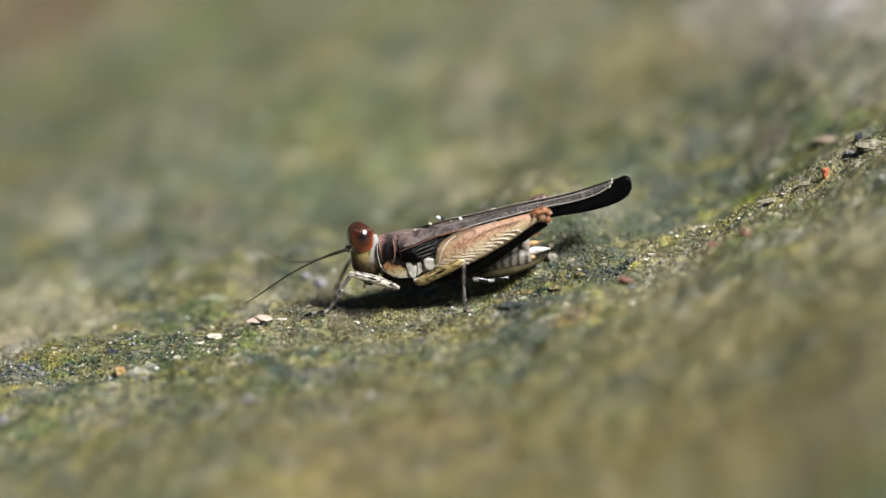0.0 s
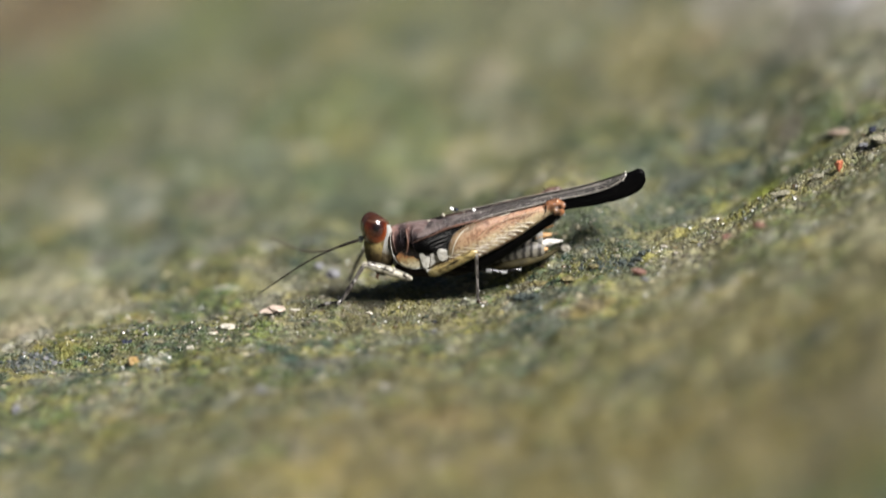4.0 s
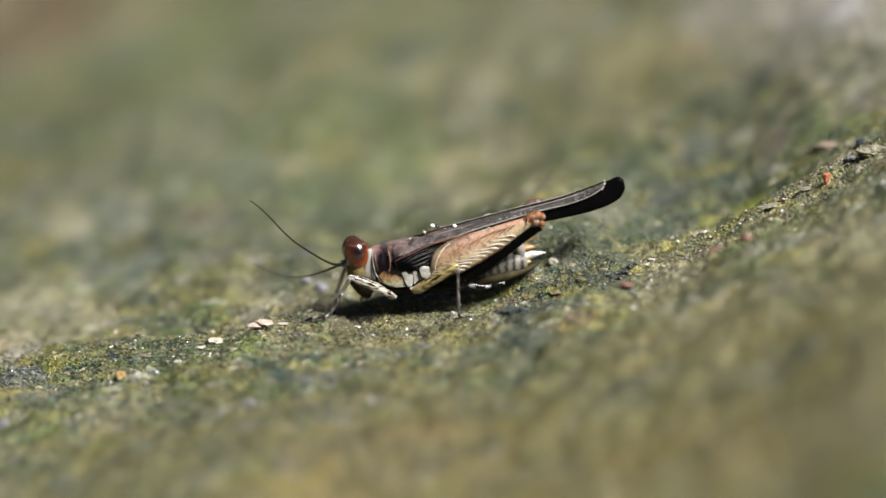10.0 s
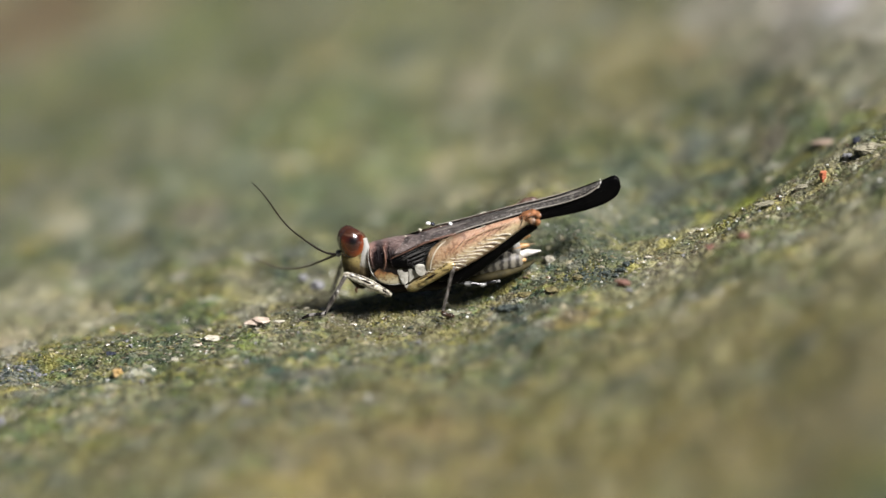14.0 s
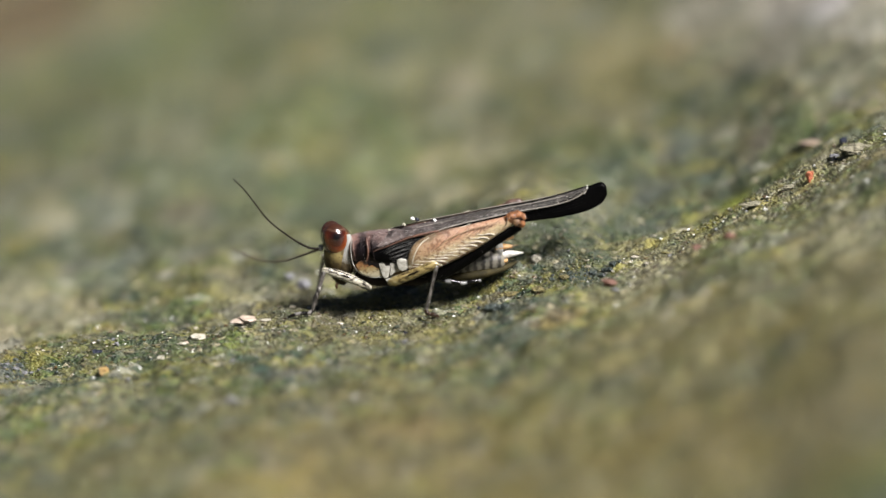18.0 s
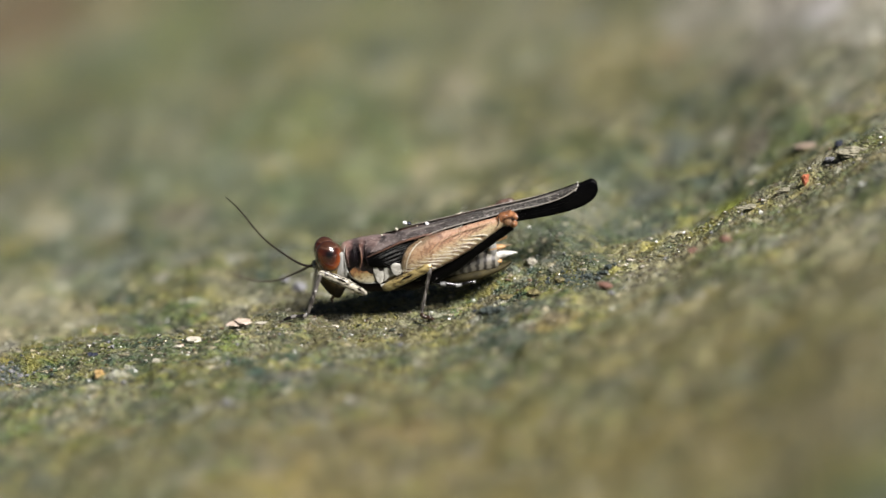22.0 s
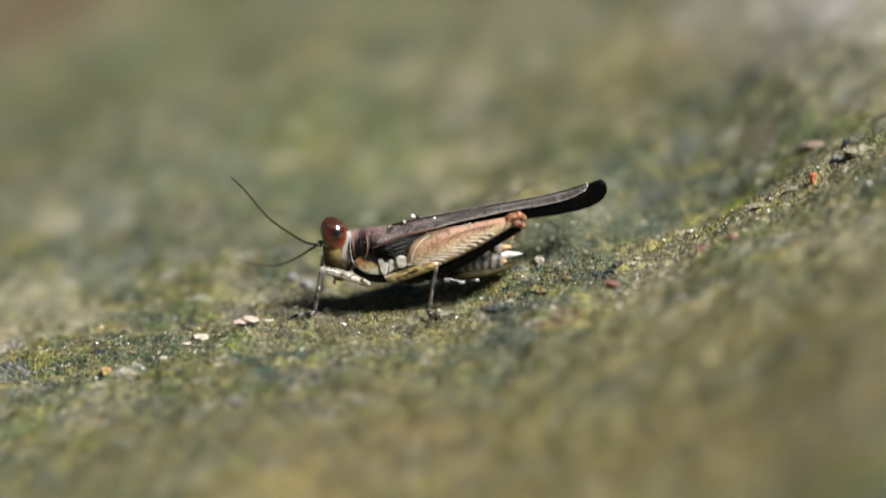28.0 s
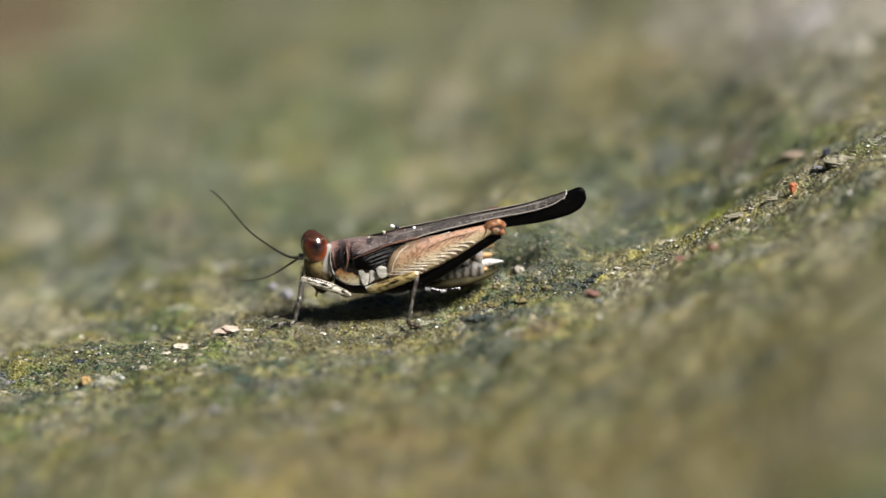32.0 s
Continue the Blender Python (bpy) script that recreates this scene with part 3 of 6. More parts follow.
# blots of other colour on the crust, some painting the insect's shadow: x, y, radius (mm), colour, strength
BLOTS = [
    (35, 60, 13, (0.50, 0.48, 0.47), 0.75), (29, 52, 8, (0.40, 0.38, 0.31), 0.55), (33.6, 44.5, 3.2, (0.66, 0.65, 0.70), 0.9), (35.5, 41.0, 5.0, (0.52, 0.50, 0.46), 0.7), (29.0, 40.0, 4.0, (0.36, 0.34, 0.30), 0.6), (34.2, 27.0, 3.4, (0.34, 0.32, 0.27), 0.45), (30.5, 31.0, 2.6, (0.34, 0.32, 0.26), 0.5), (8, 78, 9, (0.30, 0.29, 0.20), 0.4), (-31.4, -2.2, 1.6, (0.13, 0.15, 0.155), 0.7),
    (4.24, 64.95, 3.0, (0.48, 0.44, 0.34), 0.25), (-5.89, 66.7, 2.6, (0.40, 0.38, 0.30), 0.2), (35.58, 48.9, 4.6, (0.55, 0.53, 0.55), 0.75), (-30.11, 38.9, 2.2, (0.62, 0.60, 0.46), 0.38),
    (18.05, 18.5, 2.5, (0.05, 0.07, 0.07), 0.7), (27.56, 37.35, 2.8, (0.24, 0.22, 0.21), 0.6), (26.03, 51.1, 2.6, (0.36, 0.28, 0.2), 0.4),
    (-39.73, 118, 10, (0.20, 0.12, 0.07), 0.7), (-8.92, 56.35, 8, (0.11, 0.155, 0.055), 0.42), (27.54, 8.4, 1.6, (0.06, 0.09, 0.02), 0.6), (28.68, 19.3, 2.0, (0.06, 0.085, 0.03), 0.6),
    (-17.22, 44.85, 5.5, (0.19, 0.25, 0.19), 0.42), (-25.23, 91.6, 11, (0.15, 0.185, 0.085), 0.5), (16.28, 57.5, 7, (0.26, 0.23, 0.09), 0.5), (-22.68, 70.6, 6, (0.13, 0.165, 0.085), 0.45),
    (14.24, 24.25, 4, (0.07, 0.10, 0.065), 0.5), (-3.32, -30.6, 14, (0.17, 0.135, 0.055), 0.6), (18.65, -24.55, 12, (0.195, 0.17, 0.07), 0.6), (-10.34, -34.9, 4, (0.24, 0.15, 0.04), 0.5),
    (-21.61, -22.35, 6, (0.17, 0.19, 0.14), 0.4), (-28.96, 112.05, 5, (0.30, 0.25, 0.14), 0.5), (9.25, -16.25, 2.2, (0.42, 0.38, 0.24), 0.25), (19.05, -24.7, 1.8, (0.34, 0.36, 0.34), 0.23), (-13.92, -22, 2.2, (0.33, 0.31, 0.33), 0.23),
    (-33.46, 9.75, 2.2, (0.42, 0.36, 0.26), 0.6), (-30.41, -7.4, 1.8, (0.10, 0.125, 0.125), 0.5), (23.98, 9.75, 1.5, (0.20, 0.24, 0.03), 0.9), (20.31, 9.95, 1.2, (0.22, 0.23, 0.05), 0.6),
    # the dark ones near the head and fore leg extend the cast shadow in colour
    (-3.59, 0.75, 2.4, (0.17, 0.15, 0.035), 0.5), (-10.5, 0.5, 2.0, (0.10, 0.09, 0.05), 0.5), (-9.2, 3.0, 2.2, (0.09, 0.082, 0.045), 0.6), (-6.4, 0.6, 1.5, (0.085, 0.07, 0.03), 0.6), (-7.2, -1.8, 1.9, (0.085, 0.074, 0.032), 0.75), (-4.2, -2.6, 1.6, (0.10, 0.085, 0.035), 0.65), (-1.6, -3.2, 1.4, (0.11, 0.095, 0.04), 0.55),
    (-21, -25, 9, (0.175, 0.155, 0.065), 0.5), (1, -32, 11, (0.21, 0.17, 0.054), 0.6), (14, -36, 11, (0.21, 0.17, 0.055), 0.6), (23, -44, 13, (0.20, 0.162, 0.055), 0.6), (17, -25, 8, (0.185, 0.165, 0.07), 0.6), (27, -27, 9, (0.20, 0.175, 0.075), 0.6),
    (25.17, -15.65, 9, (0.27, 0.245, 0.115), 0.25), (30.3, -0.65, 4, (0.34, 0.31, 0.17), 0.25), (25.38, -42.85, 12, (0.20, 0.17, 0.07), 0.6), (32.55, 30.25, 7, (0.34, 0.31, 0.24), 0.4),
    (-13.82, 27, 3.2, (0.19, 0.21, 0.15), 0.5), (-10.47, 39.55, 4.0, (0.10, 0.15, 0.07), 0.6), (-3.95, 42.7, 4.5, (0.22, 0.27, 0.11), 0.55), (3.07, 38.7, 3.0, (0.17, 0.19, 0.10), 0.5), (-18.27, 24.4, 2.5, (0.13, 0.16, 0.14), 0.5),
    (-9.82, 11.65, 2.2, (0.10, 0.105, 0.075), 0.6), (9.73, 4.7, 1.6, (0.10, 0.125, 0.095), 0.5), (15.06, 9.25, 2.2, (0.045, 0.07, 0.055), 0.7), (12.98, 12.5, 2.6, (0.08, 0.10, 0.07), 0.5), (3.75, 65.3, 2.2, (0.62, 0.57, 0.46), 0.35), (-29.65, 39.15, 1.6, (0.7, 0.68, 0.55), 0.4),
    (-24.43, 29.3, 2.4, (0.09, 0.10, 0.07), 0.5), (-32.94, 26.55, 3.0, (0.15, 0.17, 0.11), 0.5), (-31.29, 79.95, 5, (0.11, 0.12, 0.06), 0.5), (-8.78, -34.8, 9, (0.28, 0.22, 0.065), 0.6), (10.21, -41.65, 12, (0.24, 0.195, 0.065), 0.6),
    (0.28, 41.3, 3.0, (0.50, 0.47, 0.32), 0.38), (4.53, 43.4, 2.6, (0.36, 0.35, 0.24), 0.55), (-7.59, 35.2, 2.6, (0.07, 0.10, 0.05), 0.6), (-9.12, 19.8, 2.0, (0.10, 0.12, 0.07), 0.55), (9.83, 9.5, 2.6, (0.10, 0.13, 0.07), 0.5),
    (0.25, -3.25, 1.1, (0.06, 0.042, 0.022), 0.7), (-3.99, -2.3, 0.8, (0.05, 0.04, 0.02), 0.6), (4.88, -5.45, 1.0, (0.035, 0.05, 0.045), 0.7), (7.42, -4.15, 1.2, (0.03, 0.045, 0.04), 0.65), (8.93, -12.05, 1.6, (0.33, 0.30, 0.10), 0.28), (3.17, -9, 1.2, (0.28, 0.25, 0.09), 0.5),
    (-14.16, 37.85, 4.0, (0.12, 0.15, 0.095), 0.6), (-7.61, 36.3, 3.0, (0.075, 0.10, 0.055), 0.7), (2.56, 30.1, 2.6, (0.46, 0.44, 0.30), 0.35), (6.12, 23.4, 2.6, (0.40, 0.38, 0.25), 0.3), (11.99, 24.3, 2.4, (0.12, 0.15, 0.08), 0.5),
    (9.28, 3.75, 1.2, (0.04, 0.06, 0.05), 0.6), (13.12, 2.8, 1.6, (0.05, 0.075, 0.06), 0.6), (17.22, 8.9, 1.8, (0.055, 0.08, 0.075), 0.6), (11.06, 6.55, 1.4, (0.27, 0.23, 0.17), 0.4),
    (11.88, 4.8, 3.6, (0.085, 0.105, 0.08), 0.55), (7.62, 7.5, 2.0, (0.11, 0.13, 0.085), 0.5), (15.26, 14.85, 3.0, (0.09, 0.115, 0.075), 0.5), (4.61, 9.6, 2.0, (0.14, 0.155, 0.10), 0.5),
    (17.82, 2.7, 0.8, (0.42, 0.39, 0.10), 0.6), (21.59, 1.5, 0.8, (0.40, 0.39, 0.08), 0.65), (25.4, 1.55, 0.8, (0.46, 0.42, 0.16), 0.6), (29.14, 0.75, 0.9, (0.48, 0.43, 0.20), 0.6), (14.69, -1.3, 0.8, (0.36, 0.34, 0.09), 0.5), (-29.19, -0.7, 1.0, (0.30, 0.28, 0.06), 0.6), (-32.47, 19.95, 4, (0.36, 0.36, 0.27), 0.5), (-27.82, 10.85, 2.4, (0.34, 0.33, 0.24), 0.5), (-32.15, 4.3, 1.6, (0.42, 0.41, 0.38), 0.6),
    (12.15, -1.15, 1.5, (0.045, 0.065, 0.06), 0.8), (15.53, -12.2, 2.0, (0.24, 0.21, 0.09), 0.6), (11.4, -12.6, 2.0, (0.36, 0.33, 0.13), 0.3), (7.3, -11.2, 1.4, (0.16, 0.17, 0.13), 0.5),
    (22.6, 32.4, 2.6, (0.045, 0.07, 0.03), 0.55), (26.1, 36.2, 2.4, (0.045, 0.07, 0.035), 0.55), (29.0, 22.0, 1.8, (0.06, 0.085, 0.03), 0.6), (32.7, 14.4, 1.5, (0.1, 0.13, 0.035), 0.6), (33.0, 23.2, 1.6, (0.34, 0.33, 0.32), 0.45), (26.3, 20.0, 1.8, (0.34, 0.3, 0.25), 0.6),
    (16.7, 39.5, 2.2, (0.4, 0.37, 0.22), 0.5), (20.6, 29.0, 1.6, (0.09, 0.12, 0.12), 0.6), (22.7, 17.9, 1.5, (0.05, 0.085, 0.08), 0.6), (27.4, 13.2, 1.2, (0.16, 0.16, 0.05), 0.6), (21.1, 55.6, 3.0, (0.36, 0.28, 0.17), 0.5), (-26.4, 42.3, 3.4, (0.26, 0.285, 0.255), 0.55),
    (-29.7, 33.1, 2.6, (0.17, 0.205, 0.165), 0.55), (-24.9, 20.9, 2.2, (0.16, 0.2, 0.175), 0.6), (-32.5, 31.4, 1.6, (0.12, 0.125, 0.04), 0.5), (-20.7, 51.0, 5.0, (0.15, 0.19, 0.12), 0.5), (-12.4, 39.8, 4.0, (0.12, 0.165, 0.07), 0.5), (-19.1, 35.7, 2.6, (0.22, 0.2, 0.165), 0.5),
    (-23.8, 25.9, 2.0, (0.21, 0.24, 0.24), 0.6), (-15.7, 15.2, 1.8, (0.19, 0.185, 0.13), 0.5), (-8.2, 17.9, 2.4, (0.13, 0.15, 0.095), 0.5), (-8.7, 11.4, 1.7, (0.1, 0.11, 0.08), 0.55),
    (-9.7, -1.9, 1.8, (0.095, 0.09, 0.06), 0.5), (-6.9, -4.9, 1.6, (0.09, 0.085, 0.05), 0.5), (-4.0, -6.5, 1.6, (0.1, 0.1, 0.06), 0.5), (-1.0, -6.2, 1.4, (0.1, 0.095, 0.05), 0.45), (-10.7, -6.2, 2.0, (0.12, 0.12, 0.075), 0.45),
]


def spread(lo, hi, step, outs):
    """Coordinates, close together from lo to hi, ever wider apart outside."""
    mid = list(np.arange(lo, hi, step))
    for sign in (-1, 1):
        d, p, side = step, (lo if sign < 0 else hi), []
        while abs(p) < 60000:
            p += sign * d
            side.append(p)
            d *= outs[0] if abs(p) < outs[1] else 1.16
        mid = side[::-1] + mid if sign < 0 else mid + side
    return np.array(mid)


def build_ground():
    xs, ys = spread(-40, 41, 0.11, (1.10, 60)), spread(-7, 9, 0.11, (1.03, 150))
    gx, gy = np.meshgrid(xs, ys)
    gz = surface(gx, gy)
    nx, ny = len(xs), len(ys)
    me = bpy.data.meshes.new("ground")
    me.vertices.add(nx * ny)
    me.vertices.foreach_set("co", (np.stack([gx, gy, gz], -1) * MM).astype(np.float32).ravel())
    i = (np.arange(ny - 1)[:, None] * nx + np.arange(nx - 1)[None, :]).ravel()
    quads = np.stack([i, i + 1, i + nx + 1, i + nx], -1).astype(np.int32)
    me.loops.add(quads.size)
    me.loops.foreach_set("vertex_index", quads.ravel())
    me.polygons.add(len(quads))
    me.polygons.foreach_set("loop_start", np.arange(0, quads.size, 4, dtype=np.int32))
    me.update(calc_edges=True)
    me.polygons.foreach_set("use_smooth", np.ones(len(quads), bool))
    tint = np.zeros((ny, nx, 4))
    amount = np.zeros((ny, nx, 4))
    tint[..., 3] = amount[..., 3] = 1
    wob = smooth_noise(gx / 3, gy / 3, 21) + 0.5 * smooth_noise(gx / 1.1, gy / 1.1, 22)
    for bx, by, rad, col, strength in BLOTS:
        d = np.hypot(gx - bx, (gy - by) * (0.95 if by < -2 else 0.5)) / rad + wob * 0.7
        a = strength * np.clip(1.35 - d, 0, 1) ** 1.0
        for k in range(3):
            tint[..., k] = np.where(a > amount[..., 0], col[k], tint[..., k])
        amount[..., 0] = np.maximum(amount[..., 0], a)
    for name, data in (("tint", tint), ("amount", amount)):
        me.color_attributes.new(name, "FLOAT_COLOR", "POINT").data.foreach_set("color", data.astype(np.float32).ravel())
    me.materials.append(M_CRUST)
    ob = new("ground", me)
    return tagged(ob, "uneven stone covered with olive green algae crust", "ground", kind="structure")


GROUND = build_ground()

ICO = bmesh.new()
bmesh.ops.create_icosphere(ICO, subdivisions=1, radius=1)
ICO_V = np.array([v.co[:] for v in ICO.verts])
ICO_F = np.array([[v.index for v in f.verts] for f in ICO.faces])
ICO.free()


def scatter(name, count, xr, yr, sizes, material, label, seed, squash=0.7):
    """Loose grains strewn over the crust, joined into one mesh."""
    rng = np.random.default_rng(seed)
    x = rng.uniform(*xr, count)
    y = rng.normal(0.5 * (yr[0] + yr[1]), 0.35 * (yr[1] - yr[0]), count)
    s = sizes[0] * (sizes[1] / sizes[0]) ** (rng.random(count) ** 2.6)
    z = surface(x, y) + s * 0.25
    jit = 1 + rng.uniform(-0.28, 0.28, (count, len(ICO_V), 1))
    sc = s[:, None, None] * np.stack([rng.uniform(0.9, 1.8, count), rng.uniform(0.6, 1.1, count), np.full(count, squash)], -1)[:, None, :]
    a = rng.normal(0, 0.5, count)
    v = ICO_V[None] * jit * sc
    vx = v[..., 0] * np.cos(a)[:, None] - v[..., 1] * np.sin(a)[:, None]
    vy = v[..., 0] * np.sin(a)[:, None] + v[..., 1] * np.cos(a)[:, None]
    v = np.stack([vx + x[:, None], vy + y[:, None], v[..., 2] + z[:, None]], -1) * MM
    f = ICO_F[None] + (np.arange(count) * len(ICO_V))[:, None, None]
    me = bpy.data.meshes.new(name)
    me.from_pydata(v.reshape(-1, 3), [], f.reshape(-1, 3).tolist())
    me.materials.append(material)
    return tagged(new(name, me), label, "grains", kind="stuff")


scatter("coarse_grains", 900, (-34, 34), (-5, 5), (0.06, 0.24), M_WETGRAIN, "coarse wet mineral grains and algae crumbs on the crust", 37, 0.5)
scatter("quartz_grains", 420, (-40, 40), (-13, 12), (0.035, 0.12), M_QUARTZ, "sparse wet quartz grains glinting on the crust", 41, 0.9)
scatter("sand_grains", 9000, (-42, 42), (-8, 8), (0.04, 0.17), M_GRAIN, "fine mineral and algae grains strewn over the crust", 31, 0.4)


def moss_cushion(x, y, radius, count, seed):
    """A low cushion of moss: many short upright leaflets."""
    rng = np.random.default_rng(seed)
    verts, faces = [], []
    for _ in range(count):
        a, r = rng.uniform(0, 6.28), radius * math.sqrt(rng.random())
        px, py = x + r * math.cos(a), y + r * math.sin(a) * 1.6
        pz = float(surface(np.array([px]), np.array([py]))[0]) - 0.03
        high, wide, turn, lean = rng.uniform(0.08, 0.24), rng.uniform(0.03, 0.06), rng.uniform(0, 6.28), rng.uniform(0.1, 0.8)
        sx, sy = math.cos(turn) * wide, math.sin(turn) * wide
        lx, ly = -math.sin(turn) * lean * high, math.cos(turn) * lean * high
        i = len(verts)
        verts += [(px - sx, py - sy, pz), (px + sx, py + sy, pz), (px + sx * 0.8 + lx * 0.5, py + sy * 0.8 + ly * 0.5, pz + high * 0.6), (px - sx * 0.8 + lx * 0.5, py - sy * 0.8 + ly * 0.5, pz + high * 0.6), (px + lx, py + ly, pz + high)]
        faces += [(i, i + 1, i + 2, i + 3), (i + 3, i + 2, i + 4)]
    me = bpy.data.meshes.new("moss_cushion")
    me.from_pydata([Vector(v) * MM for v in verts], [], faces)
    me.materials.append(M_MOSS)
    return tagged(new("moss_cushion", me), "low cushion of yellow-green moss leaflets on stone", "moss", kind="stuff")


for i, (mx, my, mr, mc) in enumerate(((23.61, 3.48, 1.6, 800), (-3.59, 0.6, 2.0, 400), (20.97, 1.86, 1.4, 400), (10.89, -0.53, 1.8, 400), (-30.43, -1.46, 1.8, 400), (-29.5, 3.6, 0.9, 500))):
    moss_cushion(mx, my, mr, mc, 60 + i)


# ---- building blocks ----
def part(name, bm, material, parent, label="", smooth=True, pivot=None):
    """Links a bmesh as one mesh under a thing or part; a pivot becomes its origin."""
    if pivot is not None:
        bmesh.ops.translate(bm, verts=bm.verts, vec=-Vector(pivot))
    me = bpy.data.meshes.new(name)
    bmesh.ops.recalc_face_normals(bm, faces=bm.faces)
    bm.to_mesh(me)
    bm.free()
    for p in me.polygons:
        p.use_smooth = smooth
    me.materials.append(material)
    ob = new(name, me)
    ob.parent = parent
    if pivot is not None:
        ob.location = pivot
    if label:
        tagged(ob, label)
    return ob


UNIT = 1 / 23.5  # mm per unit of the side elevation


def at(u, v, y=0.0):
    """A point of the insect from its side elevation (u to the tail, v down, seen from 14 degrees above) and its distance y (mm) beyond the mid plane."""
    return Vector(((u - 760) * UNIT, y, ((545 - v) * UNIT - y * SIN) / COS)) * MM


def curve_through(rows, steps):
    """Catmull-Rom through rows of numbers."""
    rows = [np.array(r, float) for r in rows]
    out = []
    for i in range(len(rows) - 1):
        a, b, c, d = rows[max(i - 1, 0)], rows[i], rows[i + 1], rows[min(i + 2, len(rows) - 1)]
        for s in range(steps):
            t = s / steps
            out.append(0.5 * (2 * b + (c - a) * t + (2 * a - 5 * b + 4 * c - d) * t * t + (3 * b - a - 3 * c + d) * t ** 3))
    return out + [rows[-1]]


def tube(rows, sides=14, steps=4, bm=None, lumps=0.0):
    """A rounded limb. Rows: u, v, y (mm), half height (units), half width (mm)."""
    bm = bm or bmesh.new()
    pts = curve_through(rows, steps)
    ctr = [at(p[0], p[1], p[2]) for p in pts]
    rings = []
    for i, (p, c) in enumerate(zip(pts, ctr)):
        tan = (ctr[min(i + 1, len(ctr) - 1)] - ctr[max(i - 1, 0)]).normalized()
        side = Vector((0, 1, 0))
        side = (side - tan * side.dot(tan)).normalized()
        up = tan.cross(side).normalized()
        rh, rw = max(p[3], 0.15) * UNIT * MM, max(p[4], 0.006) * MM
        ring = []
        for k in range(sides):
            a = 2 * math.pi * k / sides
            q = 1 + (lumps * noise.noise((c + up * math.sin(a) * rh + side * math.cos(a) * rw) * 2600) if lumps else 0)
            ring.append(bm.verts.new(c + side * math.cos(a) * rw * q + up * math.sin(a) * rh * q))
        rings.append(ring)
    for r0, r1 in zip(rings, rings[1:]):
        for k in range(sides):
            bm.faces.new((r0[k], r0[(k + 1) % sides], r1[(k + 1) % sides], r1[k]))
    bm.faces.new(rings[0])
    bm.faces.new(rings[-1][::-1])
    return bm


def thread(rows, bm=None, sides=6, steps=4):
    """A thin round tube. Rows: u, v, y (mm), radius (units)."""
    return tube([(u, v, y, r, r * UNIT) for u, v, y, r in rows], sides, steps, bm)


def blob(u, v, y, ru, ry, rv, tilt=0.0, bm=None, lumps=0.0, detail=3):
    """A rounded lump: half sizes ru and rv in units, ry in mm; tilt turns it in the side elevation."""
    bm = bm or bmesh.new()
    made = bmesh.ops.create_icosphere(bm, subdivisions=detail, radius=1)["verts"]
    m = Matrix.Translation(at(u, v, y)) @ pose(0, 0, 0, 0, tilt, 0) @ Matrix.Diagonal((ru * UNIT * MM, ry * MM, rv * UNIT * MM, 1))
    for vert in made:
        q = 1 + (lumps * noise.noise(vert.co * 2.3 + Vector((u, v, y))) if lumps else 0)
        vert.co = m @ (vert.co * q)
    return bm


def sheet(upper, lower, across=8, steps=4, thick=0.05, belly=0.0):
    """A wing: a thin shell between an upper and a lower edge. Rows: u, v, y (mm)."""
    bm = bmesh.new()
    top, low = curve_through(upper, steps), curve_through(lower, steps)
    layers = []
    for off in (0, thick):
        grid = []
        for a, b in zip(top, low):
            row = []
            for k in range(across + 1):
                f = k / across
                p = a * (1 - f) + b * f
                bow = belly * 4 * f * (1 - f)
                row.append(bm.verts.new(at(p[0], p[1], p[2] - bow + off)))
            grid.append(row)
        layers.append(grid)
    g0, g1 = layers
    n, m = len(g0), across + 1
    for i in range(n - 1):
        for k in range(m - 1):
            bm.faces.new((g0[i][k], g0[i][k + 1], g0[i + 1][k + 1], g0[i + 1][k]))
            bm.faces.new((g1[i][k], g1[i + 1][k], g1[i + 1][k + 1], g1[i][k + 1]))
        bm.faces.new((g0[i][0], g0[i + 1][0], g1[i + 1][0], g1[i][0]))
        bm.faces.new((g0[i][-1], g1[i][-1], g1[i + 1][-1], g0[i + 1][-1]))
    for k in range(m - 1):
        bm.faces.new((g0[0][k], g1[0][k], g1[0][k + 1], g0[0][k + 1]))
        bm.faces.new((g0[-1][k], g0[-1][k + 1], g1[-1][k + 1], g1[-1][k]))
    return bm


def plate(ring, thick=0.07, steps=3):
    """A small horny plate: a polygon with a raised, rounded middle. Ring: u, v, y (mm)."""
    bm = bmesh.new()
    ring = [np.array(r, float) for r in curve_through([*ring, ring[0]], steps)[:-1]]
    mid = sum(ring) / len(ring)
    out = 1 if mid[2] > 0 else -1
    loops = []
    for scale, lift in ((1.04, -1.6), (1.0, 0.0), (0.90, 0.75), (0.62, 1.1)):
        loops.append([bm.verts.new(at(*(mid + (r - mid) * scale + np.array([0, 0, out * thick * lift])))) for r in ring])
    n = len(ring)
    for a, b in zip(loops, loops[1:]):
        for k in range(n):
            bm.faces.new((a[k], a[(k + 1) % n], b[(k + 1) % n], b[k]))
    bm.faces.new(loops[-1])
    bm.faces.new(loops[0][::-1])
    return bm


def flip(rows):
    """The same rows on the other side of the mid plane, at the same height."""
    out = []
    for u, v, y, *rest in rows:
        out.append((u, v - 2 * -y * SIN / UNIT if y < 0 else v + 2 * y * SIN / UNIT, -y, *rest))
    return out


# ---- the insect ----
HOPPER = new("grasshopper")
tagged(HOPPER, "small brown grasshopper with red-brown eyes and black-tipped wings", "grasshopper")
REST = pose(-1.02 * MM, 1.36 * MM, -4.89 * MM)
JOINTED = []   # (thigh, shin, foot, and the places of hip, knee and ankle, and which leg)


